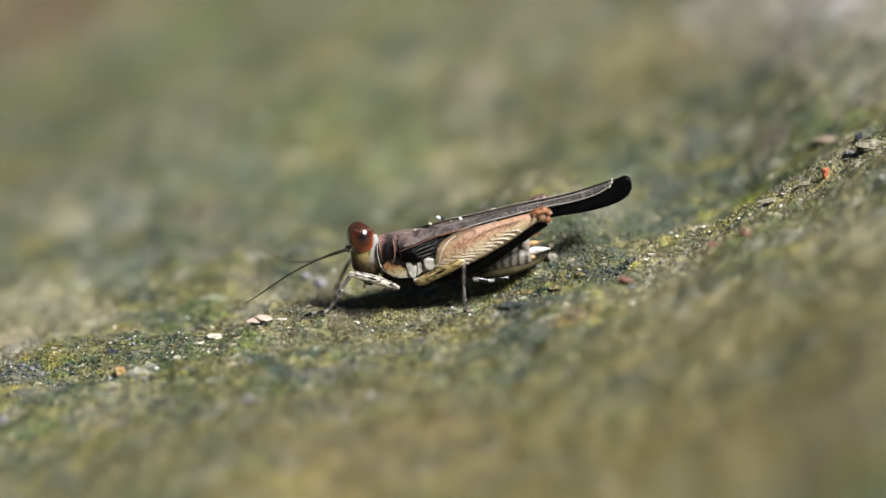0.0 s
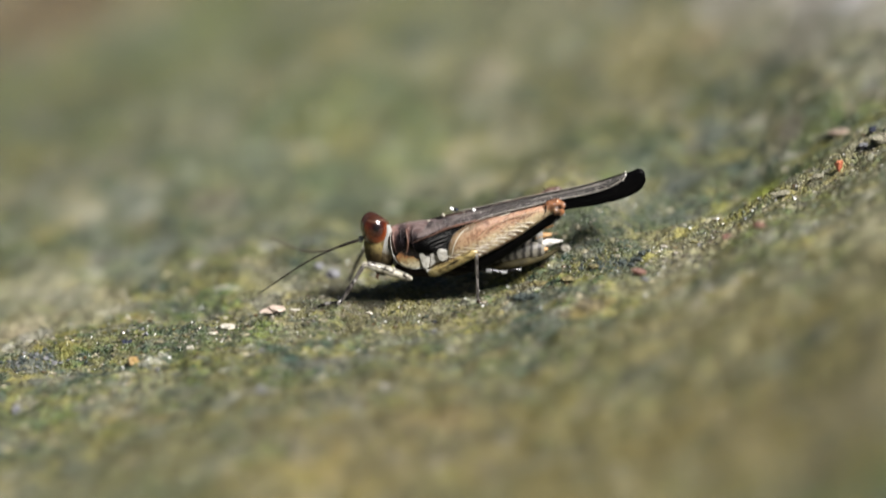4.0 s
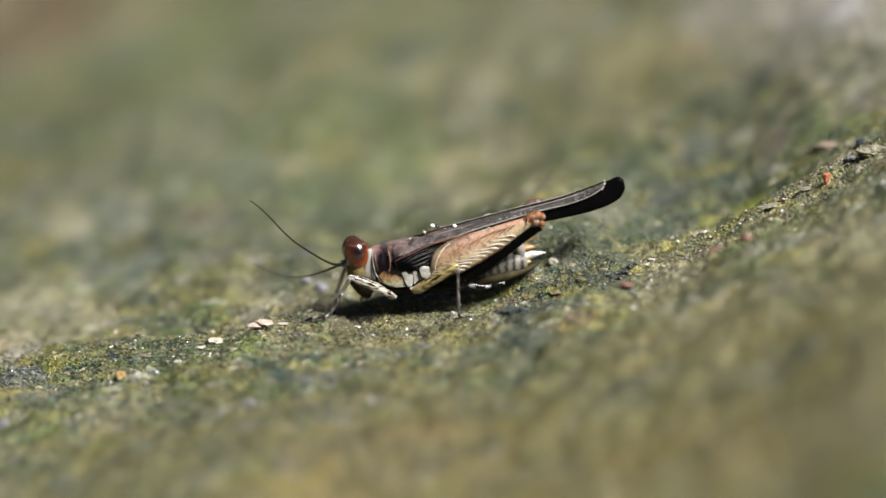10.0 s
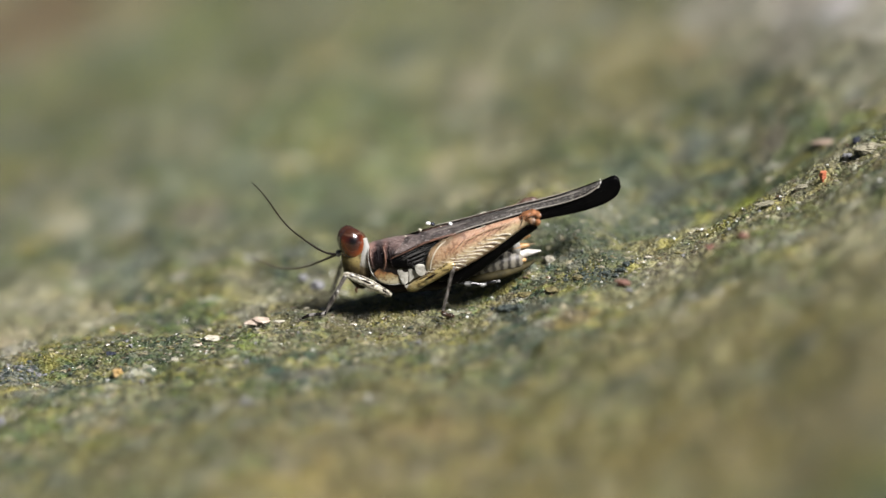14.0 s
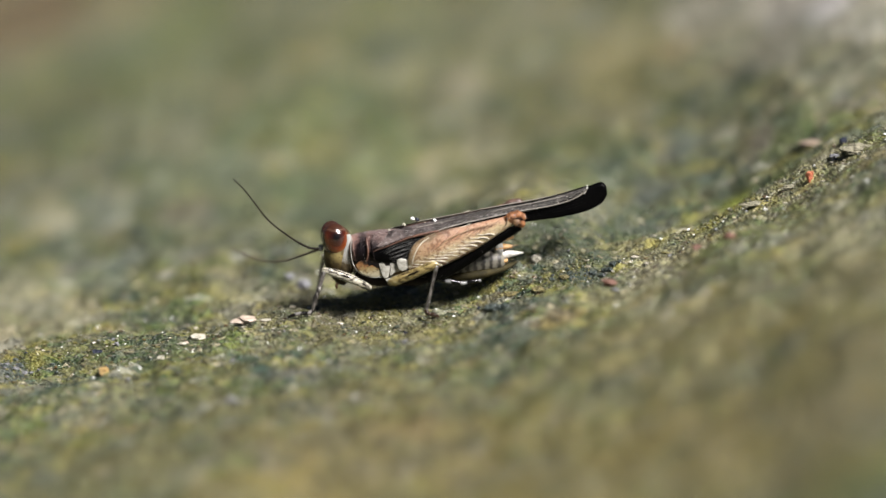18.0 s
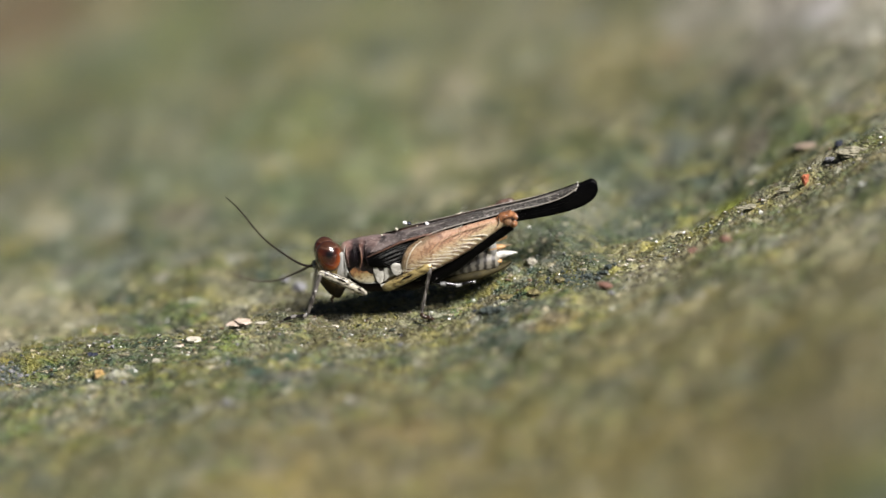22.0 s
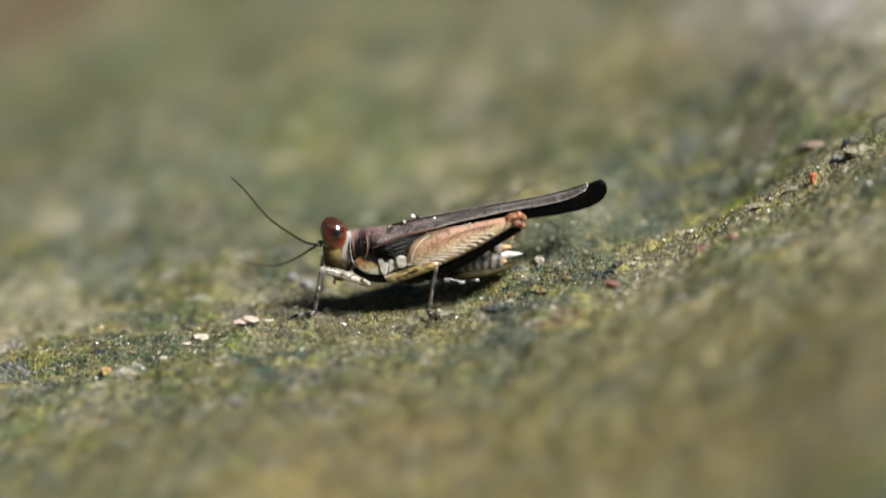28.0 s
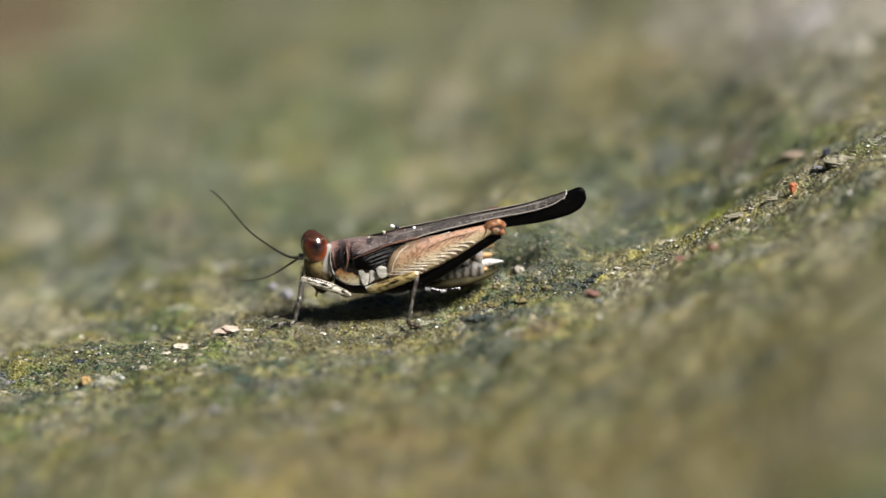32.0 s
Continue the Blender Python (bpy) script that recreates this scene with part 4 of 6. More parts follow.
def granules(skin, count, size, material, seed, label="", keep=None):
    """Tiny glossy warts and dust on a part's skin, as one mesh under it."""
    rng = random.Random(seed)
    spots = [p for p in skin.data.polygons if keep is None or keep(p)]
    bm = bmesh.new()
    for _ in range(count):
        p = rng.choice(spots)
        a, b, c = [skin.data.vertices[i].co for i in rng.sample(list(p.vertices), 3)]
        f, g = rng.random(), rng.random()
        where = a.lerp(b, f).lerp(c, g * 0.5)
        r = size * (0.5 + rng.random() ** 2) * MM
        for v in bmesh.ops.create_icosphere(bm, subdivisions=1, radius=1)["verts"]:
            v.co = where + Vector((v.co.x * r * 1.3, v.co.y * r * 0.8, v.co.z * r))
    return part("granules", bm, material, skin, label)


def build_trunk():
    t = part("thorax", tube([(668, 452, 0, 22, 0.9), (684, 446, 0, 34, 1.35), (710, 444, 0, 40, 1.6), (750, 446, 0, 40, 1.7), (790, 444, 0, 36, 1.6), (830, 440, 0, 26, 1.35)], 24, 5, lumps=0.05),
             M_THORAX, HOPPER, "dark thorax with tan underside")
    # saddle behind the head, with raised rims
    saddle = part("pronotum", tube([(668, 440, 0, 20, 1.0), (675, 438, 0, 27, 1.34), (686, 436, 0, 29, 1.56), (702, 434, 0, 30, 1.68), (720, 427, 0, 28, 1.68), (738, 416, 0, 19, 1.40), (754, 406, 0, 9, 0.8), (766, 399, 0, 2, 0.2)], 28, 5, lumps=0.05),
         M_PRONOTUM, HOPPER, "pinkish brown saddle-shaped pronotum")
    granules(saddle, 140, 0.022, M_DUST, 5, "pale warts", lambda p: p.center.y < 0.3 * MM and p.center.z > 3.6 * MM)
    for du in (0, 13, 34):
        fold = [(677 + du, 416 - du * 0.2, -0.75, 0.2), (674 + du, 424 - du * 0.1, -1.14 - du * 0.012, 0.9), (675 + du, 438, -1.40 - du * 0.010, 1.0), (680 + du, 456, -1.42 - du * 0.010, 0.6)]
        part("fold", thread(fold), M_PRONOTUM, t)
        part("fold", thread(flip(fold)), M_PRONOTUM, t)
    ring = [(703, 436, -1.66), (722, 430, -1.70), (731, 439, -1.76), (724, 449, -1.74), (706, 451, -1.70)]
    part("side_plate", plate(ring, 0.010), M_SEAM, t, "purplish black side plate")
    part("side_plate", plate(flip(ring), 0.010), M_SEAM, t, "purplish black side plate")
    ridge = [(697, 416, -1.34, 0.6), (700, 430, -1.71, 1.5), (701, 444, -1.78, 1.5), (698, 458, -1.70, 0.8)]
    part("fold", thread(ridge), M_RUSTVEIN, t, "rust-brown fold")
    part("fold", thread(flip(ridge)), M_RUSTVEIN, t, "rust-brown fold")
    rim = [(672, 418, -0.9, 0.4), (670, 430, -1.14, 0.8), (671, 445, -1.30, 1.0), (675, 462, -1.34, 1.2), (686, 476, -1.36, 1.6), (706, 484, -1.42, 1.6), (728, 484, -1.45, 1.2)]
    part("rim", thread(rim), M_CHEEK, t, "pale rim")
    part("rim", thread(flip(rim)), M_CHEEK, t, "pale rim")
    for ring, y, mat, lab in (([(721, 460), (730, 455), (739, 457), (740, 470), (738, 483), (730, 485), (724, 473)], -1.62, M_SIDEPLATE, "white side plate"),
                              ([(740, 459), (747, 456), (753, 463), (758, 472), (748, 476), (741, 482), (741, 470)], -1.66, M_SIDEPLATE, "white side plate"),
                              ([(752, 455), (760, 450), (774, 455), (774, 465), (763, 472), (755, 467)], -1.97, M_SIDEPLATE, "white side plate"),
                              ([(733, 488), (744, 484), (754, 479), (752, 489), (740, 495)], -1.58, M_SIDEPLATE, "white side plate"),
                              ([(680, 464), (694, 452), (712, 450), (722, 460), (726, 480), (706, 484), (688, 477)], -1.50, M_FLANK, "olive and rust side plate"),
                              ([(704, 456), (720, 450), (729, 456), (726, 466)], -1.55, M_FLANK, "rust side plate"),
                              ([(738, 490), (756, 484), (770, 478), (764, 492), (748, 499)], -1.35, M_TAN, "tan side plate")):
        part("side_plate", plate([(u, v, y) for u, v in ring], 0.018, 2), mat, t, lab)
        part("side_plate", plate(flip([(u, v, y) for u, v in ring])), mat, t, lab)
    # underside coloured near black, so the shade below the thorax is painted in
    part("sternum", tube([(682, 474, 0, 10, 0.7), (700, 482, 0, 15, 1.1), (730, 484, 0, 14, 1.2), (765, 484, 0, 14, 1.2), (795, 482, 0, 14, 1.1), (820, 476, 0, 8, 0.8)], 18, 4, lumps=0.12), M_SEAM, t, "underside with its shade painted near black")
    rows = []
    for i in range(33):
        f = i / 32
        ring = (1 + 0.09 * (0.5 - ((f * 9) % 1))) * min(1.0, 0.35 + (1 - f) * 6)
        rows.append((800 + 150 * f, 456 - 12 * f + 5 * math.sin(f * 3.1), 0.9 * f * f, (24 - 7 * f) * ring, (1.2 - 0.45 * f) * ring))
    a = part("abdomen", tube(rows, 20, 1), M_ABDOMEN, HOPPER, "abdomen with dark rings, greyed for shade")
    part("belly", tube([(800, 474, 0, 10, 0.7), (850, 477, 0, 11, 0.8), (900, 472, 0, 10, 0.7), (945, 460, 0.8, 6, 0.5), (966, 450, 1.0, 2, 0.2)], 14), M_BELLY, a, "olive underside")
    part("tail_tip", tube([(930, 440, 0.80, 9, 0.5), (948, 437, 0.75, 7.5, 0.4), (963, 435, 0.75, 4.5, 0.25), (977, 434, 0.75, 1.4, 0.06)], 12, lumps=0.25), M_WHITE, a, "white pointed tail plate")
    part("tail_tip", tube([(926, 427, 0.62, 7, 0.45), (942, 424, 0.6, 5.5, 0.36), (957, 423, 0.6, 3, 0.16)], 12, lumps=0.15), M_ORANGE, a, "orange tail plate")
    part("tail_tip", tube([(922, 445, 0.40, 6, 0.4), (936, 448, 0.40, 6, 0.34), (949, 449, 0.45, 3, 0.14)], 12, lumps=0.15), M_ORANGE, a, "orange tail plate")
    part("tail_tip", tube([(912, 436, 1.20, 6, 0.4), (932, 428, 1.30, 6, 0.3), (950, 421, 1.40, 2.5, 0.14)], 12, lumps=0.15), M_CHEEK, a, "pale tail plate")
    part("tail_tip", plate([(922, 412, 0.30), (931, 406, 0.35), (938, 414, 0.38), (940, 430, 0.38), (936, 444, 0.38), (926, 445, 0.30)], 0.09), M_CHEEK, a, "greyish white tail plate")
    part("tail_tip", tube([(928, 411, 0.62, 6, 0.3), (945, 408, 0.6, 5, 0.26), (959, 406, 0.6, 2.4, 0.1)], 12, lumps=0.2), M_ORANGE, a, "orange tail plate")
    for sgn, k in ((-1, 0), (1, 1)):
        part("cercus", thread([(944, 426, 1 + 0.35 * sgn, 2.5), (958, 422, 1 + 0.5 * sgn, 2), (968, 420, 1 + 0.55 * sgn, 0.6)]), M_TAN, a, "tan cercus")
    return t


def build_head():
    neck = at(672, 462, 0)
    eyes = []
    h = part("head", tube([(644, 394, 0, 6, 0.35), (645, 402, 0, 16, 0.62), (648, 420, 0, 24, 0.84), (650, 445, 0, 28, 1.02), (652, 466, 0, 26, 1.0), (655, 484, 0, 17, 0.76), (658, 497, 0, 7, 0.36)], 22, 5, lumps=0.04),
             M_FACE, HOPPER, "yellowish grey face", pivot=neck)

    def on_head(name, bm, mat, label=""):
        ob = part(name, bm, mat, h, label, pivot=neck)
        ob.location = (0, 0, 0)
        return ob
    for sgn in (-1, 1):
        up = 0 if sgn < 0 else -1.4 * SIN / UNIT
        spot = (642, 419, -0.34) if sgn < 0 else (636, 412, 0.39)
        c = at(*spot)
        e = part("eye", blob(*spot, 24 if sgn < 0 else 21, 0.94, 29 if sgn < 0 else 26, -8, detail=4), M_EYE, h, "glossy red-brown compound eye", pivot=c)
        e.location = c - neck
        eyes.append((e, c - neck))
        on_head("cheek", tube([(664, 410 + up, 0.45 * sgn, 5, 0.25), (666, 430 + up, 0.62 * sgn, 8, 0.30), (663, 452 + up, 0.76 * sgn, 13, 0.28), (659, 472 + up, 0.74 * sgn, 13, 0.28), (656, 490 + up, 0.55 * sgn, 8, 0.2)][0 if sgn < 0 else 1:], 12), M_JOWL, "pale cheek")
        on_head("palp", thread([(650, 496 + up, 0.3 * sgn, 3), (646, 501 + up, 0.4 * sgn, 2.6), (648, 506 + up, 0.4 * sgn, 1.6)]), M_GROOVE, "brown palp")
        on_head("antenna_socket", blob(617, 437 + up * 0.4, 0.25 * sgn, 5, 0.2, 5, detail=2), M_CHEEK)
    on_head("mouthparts", blob(655, 491, 0, 11, 0.5, 8, 20, lumps=0.2), M_FACE)
    # far feeler, held low, and near feeler, which swings
    far = thread([(614, 437, 0.3, 2.6), (585, 449, 1.2, 2.0), (548, 461, 2.4, 1.7), (510, 461, 3.6, 1.5), (475, 449, 4.6, 1.2), (452, 440, 5.2, 0.8)], steps=6)
    root = at(614, 437, 0.3)
    other = part("antenna", far, M_FARANTENNA, h, "thin brown antenna", pivot=root)
    other.location = root - neck
    base = at(613, 437, -0.3)
    bm = thread([(613, 437, -0.3, 2.6), (590, 436, -0.4, 2.0), (555, 422, -0.6, 1.7), (515, 399, -0.8, 1.5), (475, 361, -1.0, 1.3), (460, 348, -1.05, 1.1), (444, 337, -1.1, 0.7)], steps=6)
    feeler = part("antenna", bm, M_ANTENNA, h, "thin black antenna", pivot=base)
    feeler.location = base - neck
    return h, neck, feeler, base - neck, other, root - neck, eyes


def build_wings():
    out = []
    for sgn in (-1, 1):
        hinge = at(712, 425, 1.0 * sgn)
        fx = (lambda rows: rows) if sgn < 0 else flip
        # fore wing: roof over the back, narrowing to a strip towards the tip
        upper = [(704, 416, -0.40), (735, 403, -0.40), (780, 390, -0.32), (830, 378, -0.25), (880, 366, -0.22), (930, 355, -0.22), (985, 345, -0.2), (1040, 329, -0.2), (1085, 314, -0.2)]
        lower = [(712, 438, -1.72), (740, 424, -1.76), (780, 408, -1.72), (830, 396, -1.55), (880, 382, -1.35), (930, 370, -1.1), (985, 360, -0.8), (1040, 345, -0.6), (1084, 323, -0.35)]
        w = part("fore_wing", sheet(fx(upper), fx(lower), 9, 4, 0.05 * -sgn, 0.22 if sgn < 0 else -0.22), M_TEGMEN, HOPPER, "grey-brown leathery fore wing", pivot=hinge)

        granules(w, 320, 0.024, M_DUST, 8 + sgn, "pale dust")

        def on_wing(name, bm, mat, label=""):
            ob = part(name, bm, mat, w, label, pivot=hinge)
            ob.location = (0, 0, 0)
            return ob
        on_wing("vein", thread(fx([(708, 440, -1.74, 0.4), (740, 427, -1.84, 0.9), (770, 414, -1.87, 1.8), (800, 405, -1.80, 2.4), (826, 399, -1.66, 1.4)])), M_RUSTVEIN, "rust-brown wing edge")
        on_wing("vein", thread(fx([(800, 407, -1.72, 1.3), (850, 390, -1.52, 1.2), (900, 377, -1.3, 1.2), (960, 362, -1.0, 1.2), (1020, 350, -0.78, 1.1), (1060, 337, -0.58, 1.1), (1083, 322, -0.42, 1.4)])), M_VEIN, "pale wing vein")
        on_wing("vein", thread(fx([(780, 396, -1.0, 0.8), (860, 377, -0.8, 0.9), (940, 357, -0.6, 1.0), (1010, 341, -0.5, 1.0), (1060, 327, -0.4, 0.9)])), M_VEIN, "pale wing vein")
        on_wing("vein", thread(fx([(1080, 327, -0.42, 1.4), (1083, 320, -0.42, 1.6), (1086, 315, -0.40, 1.3)])), M_WHITE, "cream wing mark")
        # dark pleated patch low on the wing base
        on_wing("wing_fold", sheet(fx([(700, 440, -1.66), (730, 428, -1.72), (765, 414, -1.74), (802, 408, -1.68)]), fx([(716, 456, -1.70), (740, 458, -1.74), (770, 452, -1.76), (796, 440, -1.70)]), 6, 4, 0.04 * -sgn, 0.10 if sgn < 0 else -0.10), M_BLACKWING, "black pleated wing base")
        for k in range(9):
            j = 1.5 * math.sin(k * 2.7)
            on_wing("vein", thread(fx([(722 + 3 * k, 441 + 1.9 * k, -1.80, 0.10), (745 + 2.6 * k, 429 + 2.7 * k + j, -1.865, 0.42 + 0.16 * (k % 3)), (772 + 1.4 * k, 419 + 3.1 * k, -1.86, 0.34 + 0.16 * (k * 5 % 3)), (797 - 0.6 * k, 414 + 3.1 * k - j, -1.79, 0.08)])), M_PLEAT, "grey pleat")
        hind = part("hind_wing", sheet(fx([(880, 372, -0.5), (930, 360, -0.5), (985, 347, -0.42), (1040, 333, -0.36), (1085, 317, -0.30), (1109, 308, -0.28), (1119, 314, -0.28)]),
                                       fx([(880, 392, -0.9), (930, 388, -0.9), (985, 378, -0.7), (1040, 369, -0.5), (1085, 357, -0.36), (1111, 343, -0.30), (1121, 327, -0.28)]), 7, 5, 0.06 * -sgn, 0.08 if sgn < 0 else -0.08),
                    M_BLACKWING, HOPPER, "black hind wing with a rounded tip", pivot=hinge)
        fans = [part("wing_ray", thread(fx([(890, 386 - 2 * j, -0.93, 0.3), (985, 371 - 4 * j, -0.74, 0.35), (1060, 352 - 5 * j, -0.48, 0.35), (1108, 329 - 3 * j, -0.33, 0.3)])), M_TIBIA, hind, pivot=hinge) for j in range(3)]
        for f in fans:
            f.location = (0, 0, 0)
        leaves = []
        for j in range(3):
            d = 0.05 * (j + 1)
            leaves.append(part("wing_leaf", sheet(fx([(800, 400, -1.0 + d), (900, 372, -0.7 + d), (985, 352, -0.36 + d), (1060, 332, -0.22 + d), (1112, 312, -0.2 + d)]),
                                                  fx([(800, 408, -1.2 + d), (900, 388, -0.8 + d), (985, 374, -0.5 + d), (1060, 358, -0.3 + d), (1114, 332, -0.2 + d)]), 5, 3, 0.02 * -sgn), M_SMOKE, HOPPER, "smoky folded wing membrane", pivot=hinge))
        out.append((w, hind, leaves, hinge, sgn))
    for u, v, y, r, m, lab in ((778, 379, -0.5, 4.2, M_QUARTZ, "white sand grain"), (786, 380, -0.4, 4.0, M_DARKBEAD, "blue-black sand grain"), (817, 381, -0.4, 4.2, M_QUARTZ, "white sand grain"),
                               (763, 390, -0.7, 3.6, M_WHITECHIP, "pale sand grain"), (737, 400, -0.8, 2.2, M_WHITECHIP, "pale sand grain"), (800, 385, -0.6, 1.6, M_WHITECHIP, "pale sand grain")):
        part("sand_grain", blob(u, v, y, r, r * UNIT, r * 0.8, 20, lumps=0.4, detail=2), m, HOPPER, lab)
    return out


THIGH_U = [778, 788, 803, 830, 865, 900, 932, 952]
THIGH_V = [468, 456, 443, 430, 416, 401, 386, 377]
THIGH_R = [8, 20, 29, 31, 26, 20, 13, 9]
THIGH_W = [0.3, 0.42, 0.5, 0.52, 0.48, 0.40, 0.32, 0.28]


def thigh(u):
    """Mid line, half height and half width of the hind thigh."""
    return [float(np.interp(u, THIGH_U, col)) for col in (THIGH_V, THIGH_R, THIGH_W)]


def thigh_skin(u, v):
    mid, high, wide = thigh(u)
    k = min(abs(v - mid) * 0.91 / high, 0.98)
    return -2.07 - wide * math.sqrt(1 - k * k) - 0.05


def build_hind_leg(sgn):
    fx = (lambda rows: rows) if sgn < 0 else flip
    f = part("hind_femur", tube(fx([(778, 468, -1.7, 8, 0.3), (788, 456, -1.95, 20, 0.42), (803, 443, -2.05, 29, 0.5), (830, 430, -2.1, 31, 0.52), (865, 416, -2.1, 26, 0.48), (900, 401, -2.05, 20, 0.40), (932, 386, -2.0, 13, 0.32), (952, 377, -2.0, 9, 0.28)]), 22, 5, lumps=0.05),
             M_FEMUR, HOPPER, "thick rust and cream hind thigh")
    granules(f, 140, 0.020, M_DUST, 15, "pale dust", lambda p: p.center.y * sgn > 2.0 * MM)
    for i in range(11):
        eu = 822 + 10.2 * i
        mid, high, wide = thigh(eu)
        ev = mid + high * 1.03
        long = 62 - 2.8 * i
        line = []
        for k in range(7):
            q = k / 6
            u = eu - long * (1 - q)
            v = ev - 2.5 + 1.6 * math.sin(6.0 * q) + 2.0 * q * q
            mid, high, wide = thigh(u)
            v = min(max(v, mid - high * 0.7), mid + high * 1.05)
            line.append((u, v, thigh_skin(u, v), 0.15 + 1.55 * math.sin(0.25 + 2.2 * q) * (0.25 + 0.75 * q * q)))
        part("ridge", thread(fx(line), steps=3), M_RIB, f, "cream ridge")
        if i < 9:
            part("groove", thread(fx([(u - 3, v + 2.6, y + 0.012, r * 0.8) for u, v, y, r in line[1:]]), steps=2), M_GROOVE, f, "dark brown groove")
    for i in range(8):
        u0 = 806 + 14 * i
        line = []
        for k in range(5):
            q = k / 4
            u = u0 + 26 * q
            mid, high, wide = thigh(u)
            v = mid - high * (0.02 + 0.62 * q)
            line.append((u, v, thigh_skin(u, v) + 0.01, 0.12 + 0.5 * math.sin(3.0 * q)))
        part("groove", thread(fx(line), steps=2), M_RUSTVEIN, f, "rust groove")
    mids = []
    for u, share in ((806, -0.25), (824, 0.05), (840, 0.38), (862, 0.52), (882, 0.60), (905, 0.55), (930, 0.40)):
        mid, high, wide = thigh(u)
        v = mid - high * share
        mids.append((u, v, thigh_skin(u, v) - 0.01, 0.75))
    mids[0], mids[-1] = (*mids[0][:3], 0.25), (*mids[-1][:3], 0.3)
    part("keel", thread(fx(mids)), M_TANRIB, f, "tan mid ridge")
    part("keel", thread(fx([(782, 470, -2.0, 0.7), (780, 455, -2.3, 1.0), (786, 436, -2.4, 1.1), (797, 420, -2.35, 1.1), (815, 408, -2.25, 0.9), (840, 400, -2.15, 0.7), (880, 386, -2.2, 0.5)])), M_RIB, f, "pale rim")
    k = part("knee", tube(fx([(936, 386, -2.0, 8, 0.26), (946, 377, -2.0, 10, 0.32), (957, 370, -2.05, 9, 0.34), (968, 369, -2.05, 8, 0.28), (977, 374, -2.05, 3, 0.12)]), 16, 5, lumps=0.26), M_KNEE if sgn < 0 else M_FARKNEE, HOPPER, "orange-brown knee")
    part("knee_lobe", blob(*fx([(961, 381, -2.3)])[0], 7.5, 0.2, 7, 20, lumps=0.35), M_LOBE, k, "tan knee lobe")
    part("knee_lobe", blob(*fx([(971, 383, -2.2)])[0], 6, 0.2, 7, 10, lumps=0.25), M_KNEE, k, "rust knee lobe")
    granules(k, 22, 0.035, M_DUST, 43, "pale flecks", lambda p: p.center.y * sgn > 2.0 * MM)
    part("seam", thread(fx([(941, 366, -2.28, 0.4), (944, 374, -2.33, 0.9), (943, 384, -2.30, 1.0), (938, 391, -2.24, 0.5)])), M_SEAM, k)
    part("seam", thread(fx([(949, 379, -2.36, 0.5), (958, 374, -2.41, 0.9), (968, 374, -2.38, 0.8), (976, 378, -2.24, 0.5)])), M_SEAM, k)
    part("seam", thread(fx([(951, 390, -2.36, 0.5), (960, 389, -2.46, 0.7), (966, 384, -2.44, 0.8), (968, 376, -2.40, 0.5)])), M_SEAM, k)
    # black inner side; its full black also paints the shadow below the thigh
    part("inner_face", tube(fx([(955, 391, -1.8, 7, 0.2), (915, 414, -1.75, 12, 0.25), (870, 440, -1.7, 14, 0.28), (825, 464, -1.65, 14, 0.28), (792, 474, -1.55, 10, 0.2)]), 12), M_TIBIA, f, "black underside of the thigh, with the shade below it")
    s = part("hind_shin", tube(fx([(968, 388, -1.95, 7, 0.2), (945, 402, -1.95, 8, 0.22), (905, 429, -1.9, 9, 0.24), (865, 457, -1.85, 10, 0.24), (830, 477, -1.8, 9, 0.2), (808, 486, -1.75, 7, 0.18)]), 12), M_TIBIA, HOPPER, "glossy black hind shin")
    # white dots stand in for small glints along the black shin
    granules(s, 12, 0.020, M_DUST, 41, "pale dots for the glints on the bristles", lambda p: p.center.y * sgn > 1.9 * MM)
    for i in range(8):
        u = 930 - 14 * i
        v = 408 + 9.2 * i
        part("spine", thread(fx([(u, v + 3, -1.95, 1.1), (u - 2, v + 10, -2.0, 0.8), (u - 5, v + 15, -2.0, 0.2)]), sides=5, steps=2), M_TIBIA, s)
    part("hind_foot", thread(fx([(812, 482, -1.7, 4), (835, 487, -1.5, 4.5), (850, 488, -1.4, 5.2), (868, 491, -1.3, 4.2), (876, 490, -1.25, 3), (886, 487, -1.2, 4), (902, 485, -1.1, 2.6)])), M_HINDFOOT, HOPPER, "black and white banded hind foot")


